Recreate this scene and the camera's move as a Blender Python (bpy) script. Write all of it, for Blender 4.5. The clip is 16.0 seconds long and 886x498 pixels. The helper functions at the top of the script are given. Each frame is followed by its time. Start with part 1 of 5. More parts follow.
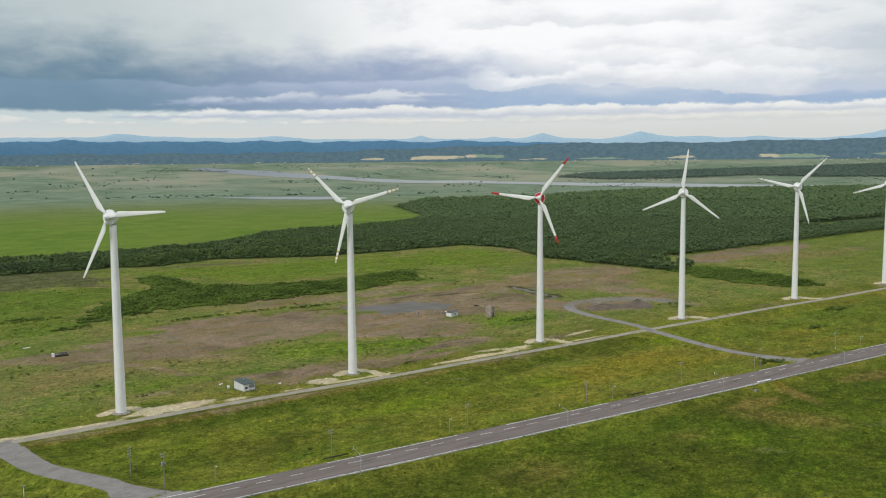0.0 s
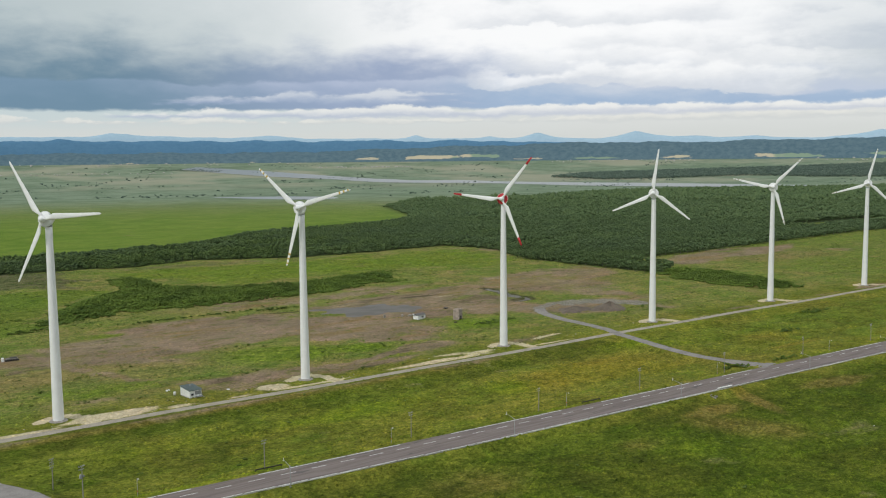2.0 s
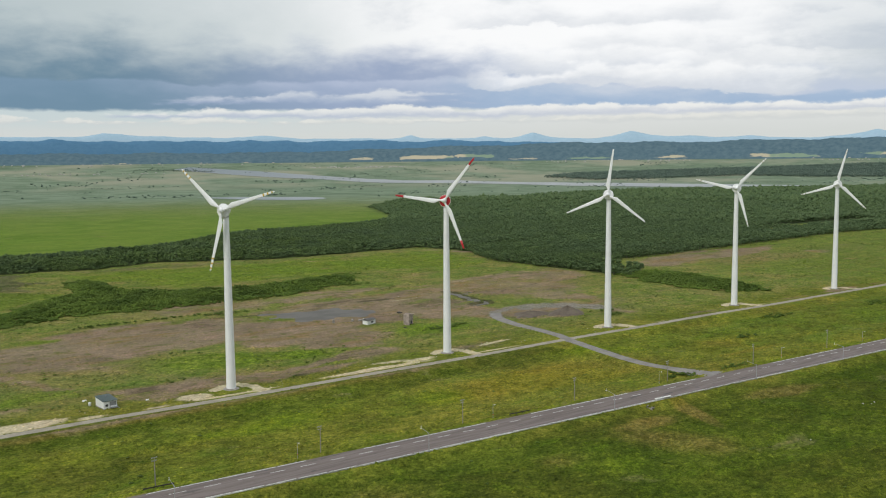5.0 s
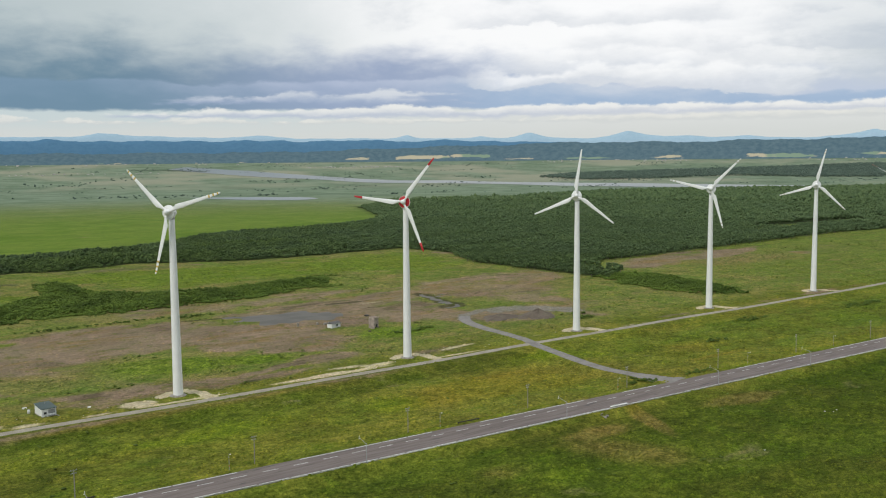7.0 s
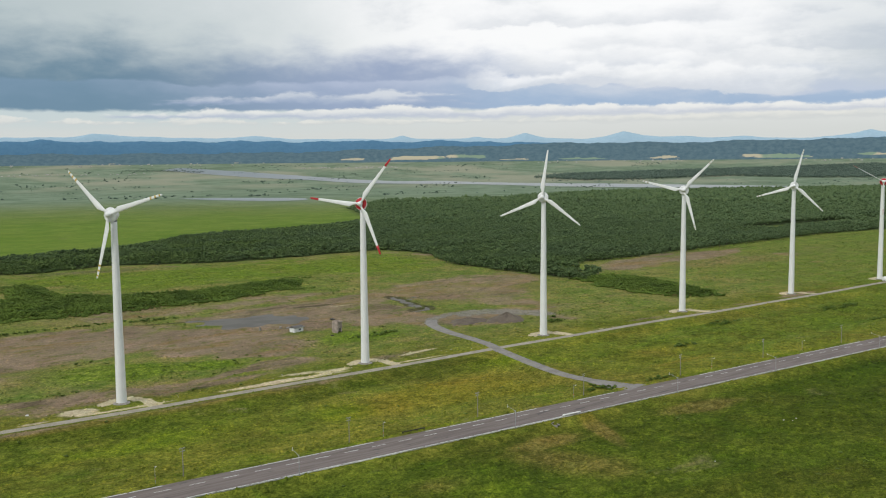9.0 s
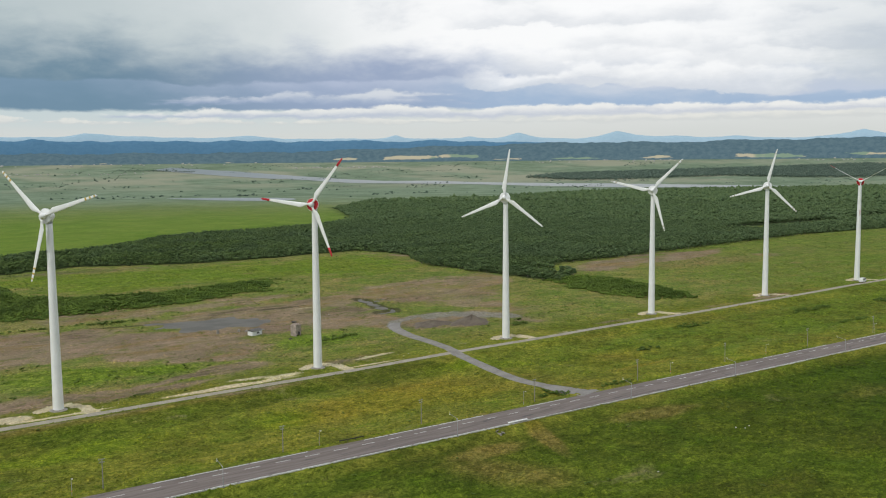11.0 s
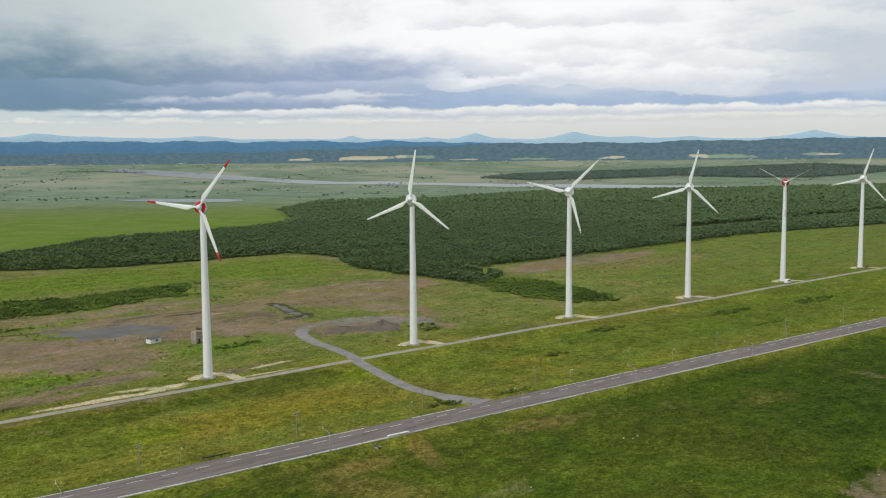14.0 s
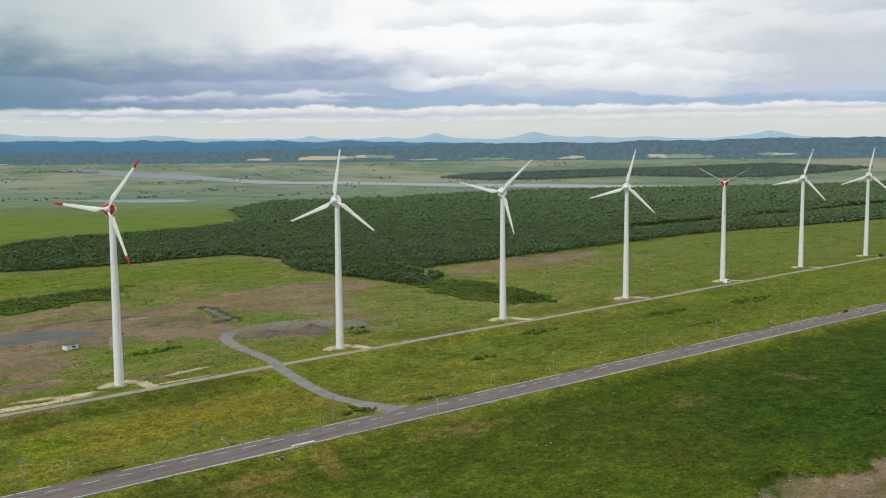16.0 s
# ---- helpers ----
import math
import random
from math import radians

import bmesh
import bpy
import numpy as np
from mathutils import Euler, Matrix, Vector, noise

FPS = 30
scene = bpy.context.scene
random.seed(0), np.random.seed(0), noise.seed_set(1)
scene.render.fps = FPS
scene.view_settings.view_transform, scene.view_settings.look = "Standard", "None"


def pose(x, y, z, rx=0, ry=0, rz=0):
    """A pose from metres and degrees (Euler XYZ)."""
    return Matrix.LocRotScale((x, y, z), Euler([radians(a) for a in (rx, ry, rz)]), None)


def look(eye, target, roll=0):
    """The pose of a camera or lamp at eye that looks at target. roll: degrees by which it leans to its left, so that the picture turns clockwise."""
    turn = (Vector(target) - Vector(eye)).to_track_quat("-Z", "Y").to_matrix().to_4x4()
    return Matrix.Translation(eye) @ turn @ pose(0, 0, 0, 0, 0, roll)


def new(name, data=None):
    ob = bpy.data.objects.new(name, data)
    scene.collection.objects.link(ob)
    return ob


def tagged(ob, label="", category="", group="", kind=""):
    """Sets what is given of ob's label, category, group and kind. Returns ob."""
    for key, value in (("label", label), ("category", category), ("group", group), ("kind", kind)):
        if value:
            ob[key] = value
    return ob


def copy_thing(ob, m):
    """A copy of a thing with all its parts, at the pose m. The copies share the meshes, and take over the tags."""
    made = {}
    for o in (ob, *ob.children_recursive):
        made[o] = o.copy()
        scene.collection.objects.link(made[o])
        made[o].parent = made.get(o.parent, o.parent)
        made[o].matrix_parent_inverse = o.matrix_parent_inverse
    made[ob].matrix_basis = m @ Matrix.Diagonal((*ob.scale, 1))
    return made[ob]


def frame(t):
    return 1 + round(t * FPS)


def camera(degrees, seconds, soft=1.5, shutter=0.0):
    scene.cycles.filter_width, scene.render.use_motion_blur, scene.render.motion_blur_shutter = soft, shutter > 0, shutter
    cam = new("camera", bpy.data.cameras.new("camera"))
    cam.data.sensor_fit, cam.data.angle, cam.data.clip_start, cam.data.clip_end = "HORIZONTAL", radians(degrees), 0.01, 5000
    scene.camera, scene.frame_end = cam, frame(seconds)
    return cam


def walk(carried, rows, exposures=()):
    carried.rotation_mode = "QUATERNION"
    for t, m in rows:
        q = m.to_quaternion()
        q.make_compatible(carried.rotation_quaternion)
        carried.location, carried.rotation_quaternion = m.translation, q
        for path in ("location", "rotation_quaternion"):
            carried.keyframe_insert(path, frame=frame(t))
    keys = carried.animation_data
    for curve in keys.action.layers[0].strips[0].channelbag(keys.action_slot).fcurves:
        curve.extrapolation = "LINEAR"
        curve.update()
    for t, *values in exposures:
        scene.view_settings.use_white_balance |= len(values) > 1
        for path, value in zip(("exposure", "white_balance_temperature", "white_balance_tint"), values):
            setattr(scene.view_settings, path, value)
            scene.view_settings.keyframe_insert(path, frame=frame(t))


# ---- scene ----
cam = camera(51.0, 16.0, soft=1.1)
PATH = [
    (0, (-3.234, 1.656, 94.932), (-2.04, 3.248, 94.736), -0.52),
    (0.5, (2.217, 0.925, 94.944), (3.412, 2.517, 94.747), -0.52),
    (1, (7.609, 0.18, 94.949), (8.805, 1.771, 94.752), -0.52),
    (1.5, (12.931, -0.577, 94.949), (14.127, 1.014, 94.752), -0.52),
    (2, (18.194, -1.355, 94.938), (19.39, 0.236, 94.741), -0.52),
    (2.5, (23.513, -2.155, 94.927), (24.709, -0.564, 94.729), -0.52),
    (3, (28.89, -2.948, 94.917), (30.086, -1.357, 94.72), -0.52),
    (3.5, (34.279, -3.736, 94.909), (35.475, -2.145, 94.711), -0.52),
    (4, (39.688, -4.517, 94.901), (40.883, -2.926, 94.704), -0.52),
    (6.5, (66.761, -8.312, 94.804), (67.957, -6.72, 94.607), -0.52),
    (7, (72.134, -9.019, 94.786), (73.329, -7.428, 94.589), -0.52),
    (7.5, (77.507, -9.699, 94.769), (78.703, -8.108, 94.572), -0.52),
    (8, (82.86, -10.414, 94.754), (84.056, -8.823, 94.557), -0.52),
    (8.5, (88.192, -11.171, 94.736), (89.388, -9.58, 94.54), -0.52),
    (9, (93.579, -11.954, 94.716), (94.776, -10.363, 94.52), -0.52),
    (11.5, (120.442, -16.305, 94.422), (121.648, -14.721, 94.226), -0.52),
    (12, (125.753, -17.303, 94.397), (126.965, -15.724, 94.202), -0.52),
    (12.5, (131.057, -18.407, 94.384), (132.279, -16.836, 94.188), -0.52),
    (13, (136.312, -19.526, 94.354), (137.547, -17.966, 94.158), -0.52),
    (13.5, (141.526, -20.658, 94.318), (142.776, -19.109, 94.123), -0.52),
    (14, (146.775, -21.819, 94.283), (148.04, -20.283, 94.087), -0.52),
    (14.5, (152.034, -23.028, 94.256), (153.313, -21.503, 94.06), -0.52),
    (15, (157.185, -24.263, 94.221), (158.478, -22.75, 94.025), -0.52),
    (15.5, (162.261, -25.481, 94.19), (163.57, -23.982, 93.994), -0.52),
    (16, (167.295, -26.657, 94.173), (168.618, -25.171, 93.976), -0.52),
]
walk(cam, [(t, look(eye, target, roll)) for t, eye, target, roll in PATH])

# ---- world, sun, exposure ----
VIEW_AZ = 36.9
SUN_AZ, SUN_EL = 262.0, 46.0          # azimuth from +y towards +x, elevation


class Net:
    """Short hand for node trees: every call returns an output socket."""

    def __init__(self, tree):
        self.tree = tree

    def node(self, kind, out=0, values=()):
        return self.fill(self.tree.nodes.new(kind), out, values)

    def fill(self, n, out=0, values=()):
        for key, value in dict(values).items():
            self.put(n.inputs[key], value)
        return n.outputs[out]

    def put(self, socket, value):
        if isinstance(value, bpy.types.NodeSocket):
            self.tree.links.new(value, socket)
        elif isinstance(value, tuple) and len(value) == 3 and socket.type == "RGBA":
            socket.default_value = (*value, 1)
        else:
            socket.default_value = value

    def math(self, op, a, b=0.0, c=0.0, clamp=False):
        n = self.tree.nodes.new("ShaderNodeMath")
        n.operation, n.use_clamp = op, clamp
        return self.fill(n, 0, {0: a, 1: b, 2: c})

    def step(self, x, lo, hi, a=0.0, b=1.0):
        n = self.tree.nodes.new("ShaderNodeMapRange")
        n.interpolation_type = "SMOOTHSTEP"
        return self.fill(n, 0, {0: x, 1: lo, 2: hi, 3: a, 4: b})

    def mix(self, f, a, b, blend="MIX"):
        n = self.tree.nodes.new("ShaderNodeMix")
        n.data_type, n.blend_type = "RGBA", blend
        self.put(n.inputs[0], f), self.put(n.inputs[6], a), self.put(n.inputs[7], b)
        return n.outputs[2]

    def noise(self, vec, scale, detail=4.0, rough=0.55, distort=0.0):
        return self.node("ShaderNodeTexNoise", values={"Vector": vec, "Scale": scale, "Detail": detail, "Roughness": rough, "Distortion": distort})

    def vec(self, x, y, z):
        return self.node("ShaderNodeCombineXYZ", values={0: x, 1: y, 2: z})

    def scaled(self, v, s):
        n = self.tree.nodes.new("ShaderNodeVectorMath")
        n.operation = "MULTIPLY"
        return self.fill(n, 0, {0: v, 1: s})


def make_world():
    world = bpy.data.worlds.new("overcast_sky")
    scene.world = world
    world.use_nodes = True
    tree = world.node_tree
    tree.nodes.clear()
    n = Net(tree)
    way = n.node("ShaderNodeTexCoord", "Generated")
    spin = tree.nodes.new("ShaderNodeVectorRotate")
    spin.rotation_type = "Z_AXIS"
    turned = n.fill(spin, 0, {"Vector": way, "Angle": radians(VIEW_AZ)})
    sep = tree.nodes.new("ShaderNodeSeparateXYZ")
    tree.links.new(turned, sep.inputs[0])
    x, y, z = sep.outputs
    u = n.math("ARCTAN2", x, y)
    w = n.math("ARCSINE", z)
    run = n.step(u, -0.36, 0.20)

    def drift(scale, squash, key, detail=6, rough=0.58):
        """Cloud noise about nought, wider than high."""
        return n.math("SUBTRACT", n.noise(n.vec(u, n.math("MULTIPLY", w, squash), key), scale, detail, rough, 0.15), 0.5)

    def line(left, middle, right):
        """A height that changes from one side of the view to the other."""
        a = n.step(u, -0.45, 0.0, left, middle)
        return n.math("ADD", a, n.step(u, 0.0, 0.45, 0.0, right - middle))

    def bank(sky, base, top, low, high, key, scale, billow, where=None, crisp=0.003, ragged=0.010, strength=1.0):
        """One row of clouds in front of those so far: a flat ragged base, a billowing top, darker below than above."""
        puff = drift(scale, 1.7, key)
        fine = drift(scale * 3.1, 2.6, key + 0.7)
        up = n.math("SUBTRACT", n.math("MULTIPLY_ADD", fine, ragged, w), base)
        mask = n.step(up, -0.0018, 0.0022)
        height = n.math("SUBTRACT", top, base)
        if billow is not None:
            edge = n.math("ADD", n.math("MULTIPLY_ADD", puff, billow, top), n.math("MULTIPLY", fine, billow * 0.45))
            mask = n.math("MULTIPLY", mask, n.step(n.math("SUBTRACT", edge, w), -crisp, crisp))
            height = n.math("MAXIMUM", n.math("SUBTRACT", edge, base), 0.004)
        if where is not None:
            mask = n.math("MULTIPLY", mask, where)
        level = n.math("ADD", n.math("DIVIDE", up, height), n.math("MULTIPLY_ADD", puff, 0.9, n.math("MULTIPLY", fine, 0.75)))
        return n.mix(n.math("MULTIPLY", mask, strength), sky, n.mix(n.step(level, 0.05, 1.0), low, high))

    haze = drift(7.0, 6.0, 4.1)
    sky = n.mix(n.step(n.math("MULTIPLY_ADD", haze, 0.02, w), 0.018, 0.050), (0.655, 0.680, 0.668), n.mix(run, (0.57, 0.655, 0.675), (0.71, 0.728, 0.722)))
    sky = bank(sky, line(0.037, 0.036, 0.036), line(0.040, 0.040, 0.043), (0.62, 0.645, 0.65), (0.79, 0.79, 0.75), 11.3, 13.0, 0.030, None, 0.0015, 0.012, 0.8)
    # the dark deck: two flat bases, the lower one with lit heaps on it
    deep = n.mix(n.step(u, -0.36, -0.08), (0.150, 0.258, 0.365), n.mix(n.step(u, -0.08, 0.10), (0.305, 0.385, 0.550), (0.350, 0.470, 0.650)))
    mild = n.mix(n.step(u, -0.40, -0.10), (0.200, 0.305, 0.425), n.mix(n.step(u, -0.1, 0.12), (0.46, 0.52, 0.67), (0.62, 0.67, 0.76)))
    sky = bank(sky, line(0.050, 0.051, 0.048), line(0.100, 0.092, 0.080), deep, mild, 7.9, 6.0, 0.020, None, 0.006, 0.012)
    sky = bank(sky, line(0.0565, 0.058, 0.060), line(0.061, 0.068, 0.062), n.mix(run, (0.30, 0.385, 0.54), (0.44, 0.51, 0.66)), n.mix(run, (0.48, 0.545, 0.66), (0.80, 0.815, 0.83)), 5.2, 9.0, 0.034, n.math("MULTIPLY", n.step(n.math("MULTIPLY_ADD", haze, 0.6, u), -0.30, -0.20), n.step(n.math("MULTIPLY_ADD", haze, 0.6, u), 0.05, -0.03)), 0.0022, 0.014)
    sky = bank(sky, line(0.0425, 0.042, 0.044), line(0.046, 0.0535, 0.0505), n.mix(run, (0.45, 0.52, 0.64), (0.57, 0.61, 0.69)), n.mix(run, (0.78, 0.80, 0.79), (0.84, 0.845, 0.835)), 3.4, 12.0, 0.024, n.step(n.math("MULTIPLY_ADD", haze, 0.4, u), -0.36, -0.28), 0.0018)
    mottle = drift(3.2, 1.6, 14.5, 7, 0.60)
    soft = drift(9.0, 2.2, 15.5, 6, 0.60)
    pale = n.mix(n.step(n.math("MULTIPLY_ADD", mottle, 0.35, u), -0.44, 0.06), (0.500, 0.572, 0.585), n.mix(n.step(n.math("MULTIPLY_ADD", haze, 0.3, u), 0.26, 0.46), (0.98, 0.98, 0.98), (0.62, 0.665, 0.70)))
    pale = n.mix(n.step(n.math("MULTIPLY_ADD", soft, 0.6, mottle), 0.02, 0.20, 0.0, 0.38), pale, (0.47, 0.525, 0.585))
    gloom = n.mix(n.step(u, -0.38, -0.06), (0.135, 0.235, 0.325), n.mix(n.step(u, -0.06, 0.14), (0.320, 0.390, 0.550), (0.52, 0.585, 0.71)))
    slope = n.math("MULTIPLY_ADD", mottle, 0.022, line(0.079, 0.083, 0.058))
    sky = bank(sky, slope, line(0.156, 0.122, 0.094), gloom, pale, 1.6, 4.2, None, None, 0.004, 0.020)
    # sunlit heaps, grey underneath
    under = n.mix(n.step(u, 0.28, 0.46), (0.72, 0.745, 0.785), (0.56, 0.61, 0.675))
    lit = n.mix(n.step(u, 0.28, 0.48), (1.0, 1.0, 1.0), (0.80, 0.825, 0.83))
    for base, top, key, scale, from_u, to_u in ((0.128, 0.150, 12.4, 3.6, 0.03, 0.9), (0.106, 0.134, 9.7, 3.4, 0.12, 0.9), (0.084, 0.118, 6.1, 3.8, 0.04, 0.34), (0.062, 0.088, 2.2, 4.4, 0.14, 0.40), (0.079, 0.100, 8.8, 4.6, 0.03, 0.20)):
        wave = n.math("MULTIPLY_ADD", drift(2.6, 1.0, key + 20), 0.055, base)
        here = n.math("MULTIPLY", n.step(n.math("MULTIPLY_ADD", mottle, 0.5, u), from_u, from_u + 0.07), n.step(n.math("MULTIPLY_ADD", soft, 0.4, u), to_u + 0.07, to_u))
        sky = bank(sky, wave, n.math("MULTIPLY_ADD", drift(9.0, 1.0, key + 30, 5, 0.6), 0.045, n.math("ADD", wave, top - base)), under, lit, key, scale, 0.060, here, 0.0035, 0.05, 0.68)
    air = tree.nodes.new("ShaderNodeTexSky")
    air.sky_type, air.sun_disc, air.sun_elevation, air.sun_rotation = "NISHITA", False, radians(SUN_EL), radians(SUN_AZ)
    blue = air.outputs[0]
    sky = n.mix(0.05, sky, n.mix(1.0, blue, (0.12, 0.12, 0.12), "MULTIPLY"))
    back = tree.nodes.new("ShaderNodeBackground")
    n.put(back.inputs[0], sky)
    back.inputs[1].default_value = 1.0
    tree.links.new(back.outputs[0], tree.nodes.new("ShaderNodeOutputWorld").inputs[0])


make_world()
sun_data = bpy.data.lights.new("sun", "SUN")
sun_data.energy, sun_data.angle, sun_data.color = 1.8, radians(25), (1.0, 0.97, 0.92)
sun = new("sun", sun_data)
sun.matrix_world = look((0, 0, 300), Vector((0, 0, 300)) - 100 * Vector((math.sin(radians(SUN_AZ)) * math.cos(radians(SUN_EL)), math.cos(radians(SUN_AZ)) * math.cos(radians(SUN_EL)), math.sin(radians(SUN_EL)))))
sun.location = (0, 0, 300)

# ---- plan ----
EYE_MID = (80.0, -10.0)
ROW_Y, TRACK_Y = 349.5, 335.5          # the turbines' row and the gravel track beside it
TURBINE_X = [105.0, 207.0, 319.7, 432.6, 548.4, 664.5, 782.2, 901.2, 1022.9]

BASE_Z = [0.0, -0.1, -0.1, -0.8, -0.4, -0.7, -0.6, 0.0, 0.1]


def road_y(x):
    return 249.1 - 0.0463 * x


LANE_EAST = [(410, 420), (401, 407), (395, 385), (393, 362), (389.5, 340), (385, 328), (380, 308), (375.5, 288), (373.5, 272), (375, 259), (377, 247), (379, 236)]
LANE_WEST = [(57, 337), (61, 322), (64, 302), (70, 287), (76.5, 273), (80, 258), (84, 244)]
FOREST = [(-250, 860), (250, 832), (290, 816), (348, 838), (435, 795), (550, 790), (620, 795), (634, 725), (597, 643), (600, 585), (603, 521), (606, 490),
          (640, 512), (640, 553), (694, 578), (777, 577), (861, 585), (985, 594), (1133, 602), (1300, 575), (1528, 545), (2100, 500), (3100, 420),
          (3100, 1150), (2550, 1390), (2320, 1500), (2110, 1610), (1950, 1670), (1740, 1680), (1480, 1600), (1340, 1640), (1220, 1690),
          (1020, 1520), (880, 1230), (809, 1160), (705, 1115), (607, 1095), (523, 1085), (414, 985), (290, 960), (-250, 980)]
GLADE = [(1060, 690), (1200, 672), (1480, 680), (1780, 676), (2200, 660), (2200, 718), (1740, 726), (1536, 720), (1343, 708), (1175, 714)]
SHRUBS_WEST = [(146, 556), (205, 578), (221, 574), (242, 572), (263, 568), (322, 574), (360, 576), (424, 602), (440, 640), (406, 640), (345, 626), (296, 640), (266, 674), (268, 735), (244, 745), (236, 678), (186, 632)]
SHRUBS_EAST = [(604, 500), (590, 450), (584, 418), (590, 386), (616, 369), (632, 390), (644, 436), (648, 480), (628, 500)]
POND = [(300, 512), (304, 480), (318, 464), (341, 466), (357, 475), (364, 490), (349, 503), (326, 508)]
STREAM = [(443, 511), (442, 500), (438.3, 487), (436, 476.6), (434.2, 467), (437.2, 463), (433, 456), (424, 456)]
YARD = [(430, 438), (462, 431), (482, 410), (480, 392), (470, 396), (460, 410), (448, 418), (432, 422)]
MARSH = [(-500, 985), (290, 965), (414, 990), (523, 1090), (607, 1100), (705, 1120), (809, 1165), (880, 1235), (1060, 1560), (1090, 1700), (1060, 1790), (902, 2080), (797, 2270), (590, 2500), (-800, 2900)]
OLD_TRACK = [(40, 482), (88, 477), (114, 475), (131, 443), (148, 394), (165, 373), (200, 366), (240, 363), (272, 372), (300, 392), (318, 420)]
SHORE = [(360, 20), (389, 92), (398, 103), (408, 109), (425, 110), (432, 101), (437, 95), (459, 93), (520, 96), (640, 88), (700, 20)]


def smooth(x, lo, hi):
    t = np.clip((x - lo) / (hi - lo), 0, 1)
    return t * t * (3 - 2 * t)


def line_dist(x, y, pts):
    """Distance from the points to a broken line."""
    best = np.full(np.shape(x), 1e9)
    for (ax, ay), (bx, by) in zip(pts, pts[1:]):
        dx, dy = bx - ax, by - ay
        t = np.clip(((x - ax) * dx + (y - ay) * dy) / (dx * dx + dy * dy), 0, 1)
        best = np.minimum(best, np.hypot(x - ax - t * dx, y - ay - t * dy))
    return best


def inside(x, y, pts):
    """Signed distance to a closed outline, above nought within."""
    odd = np.zeros(np.shape(x), bool)
    for (ax, ay), (bx, by) in zip(pts, pts[1:] + pts[:1]):
        if ay != by:
            odd ^= ((ay > y) != (by > y)) & (x < (bx - ax) * (y - ay) / (by - ay) + ax)
    d = line_dist(x, y, pts + pts[:1])
    return np.where(odd, d, -d)


def spot(x, y, cx, cy, rx, ry, turn=0.0):
    """A soft round patch, 1 in its middle."""
    c, s = math.cos(radians(turn)), math.sin(radians(turn))
    dx, dy = (x - cx) * c + (y - cy) * s, -(x - cx) * s + (y - cy) * c
    return np.exp(-((dx / rx) ** 2 + (dy / ry) ** 2))


WAVES = [(random.uniform(0, 6.28), random.uniform(0, 6.28), random.uniform(0, 6.28)) for _ in range(5)]


def ripple(x, y, length):
    """Cheap rolling noise between about -1 and 1."""
    total = 0
    for i, (a, p, q) in enumerate(WAVES):
        k = 6.28 / length * (0.7 + 0.25 * i)
        total = total + np.sin((x * math.cos(a) + y * math.sin(a)) * k + p + 1.3 * np.sin((x * math.sin(a) - y * math.cos(a)) * k * 0.6 + q))
    return total / 3.2


def rise(x, y):
    """The plain, level near by and climbing towards the hills far off."""
    r = np.minimum(np.hypot(x - EYE_MID[0], y - EYE_MID[1]), 4690)
    z = np.where(r < 3000, 0, 95 * (1 - r * (1 - (r - 3000) / 1700) / 3000))
    return z * smooth(y, 100, 800)


def ground_z(x, y):
    x, y = np.asarray(x, float), np.asarray(y, float)
    near = smooth(np.hypot(x - 350, y - 300), 1500, 700)
    z = rise(x, y) + near * (0.35 * ripple(x, y, 55) + 0.18 * ripple(x + 31, y - 7, 17))
    dr, dt = np.abs(y - road_y(x) + 2.2), np.abs(y - TRACK_Y)
    z = z - 1.4 * near * smooth(y, 255, 268) * smooth(y, 330, 318) - 0.7 * near * smooth(y, 234, 222)
    lane = np.minimum(line_dist(x, y, LANE_EAST), line_dist(x, y, LANE_WEST))
    for d, top, flat, foot in ((lane, 0.35, 4.6, 10.0), (dt, 0.0, 3.8, 8.5), (dr, 1.2, 8.6, 15.5)):
        f = smooth(d, foot, flat)
        z = z * (1 - f) + (top + rise(x, y)) * f
    for tx, tz in zip(TURBINE_X, BASE_Z):
        pad = smooth(np.hypot(x - tx, y - ROW_Y), 13, 6)
        z = z * (1 - pad) + tz * pad
    z = z - 0.9 * smooth(inside(x, y, POND) + 5 * ripple(x, y, 21), -6, 8) - 0.9 * smooth(line_dist(x, y, STREAM) + 1.2 * ripple(x, y, 15), 3.4, 0.8)
    z = z - 2.6 * smooth(inside(x, y, SHORE) + 2.5 * ripple(x, y, 23), -1.0, 2.0)
    return z


def gz(x, y):
    return float(ground_z(np.array([x]), np.array([y]))[0])


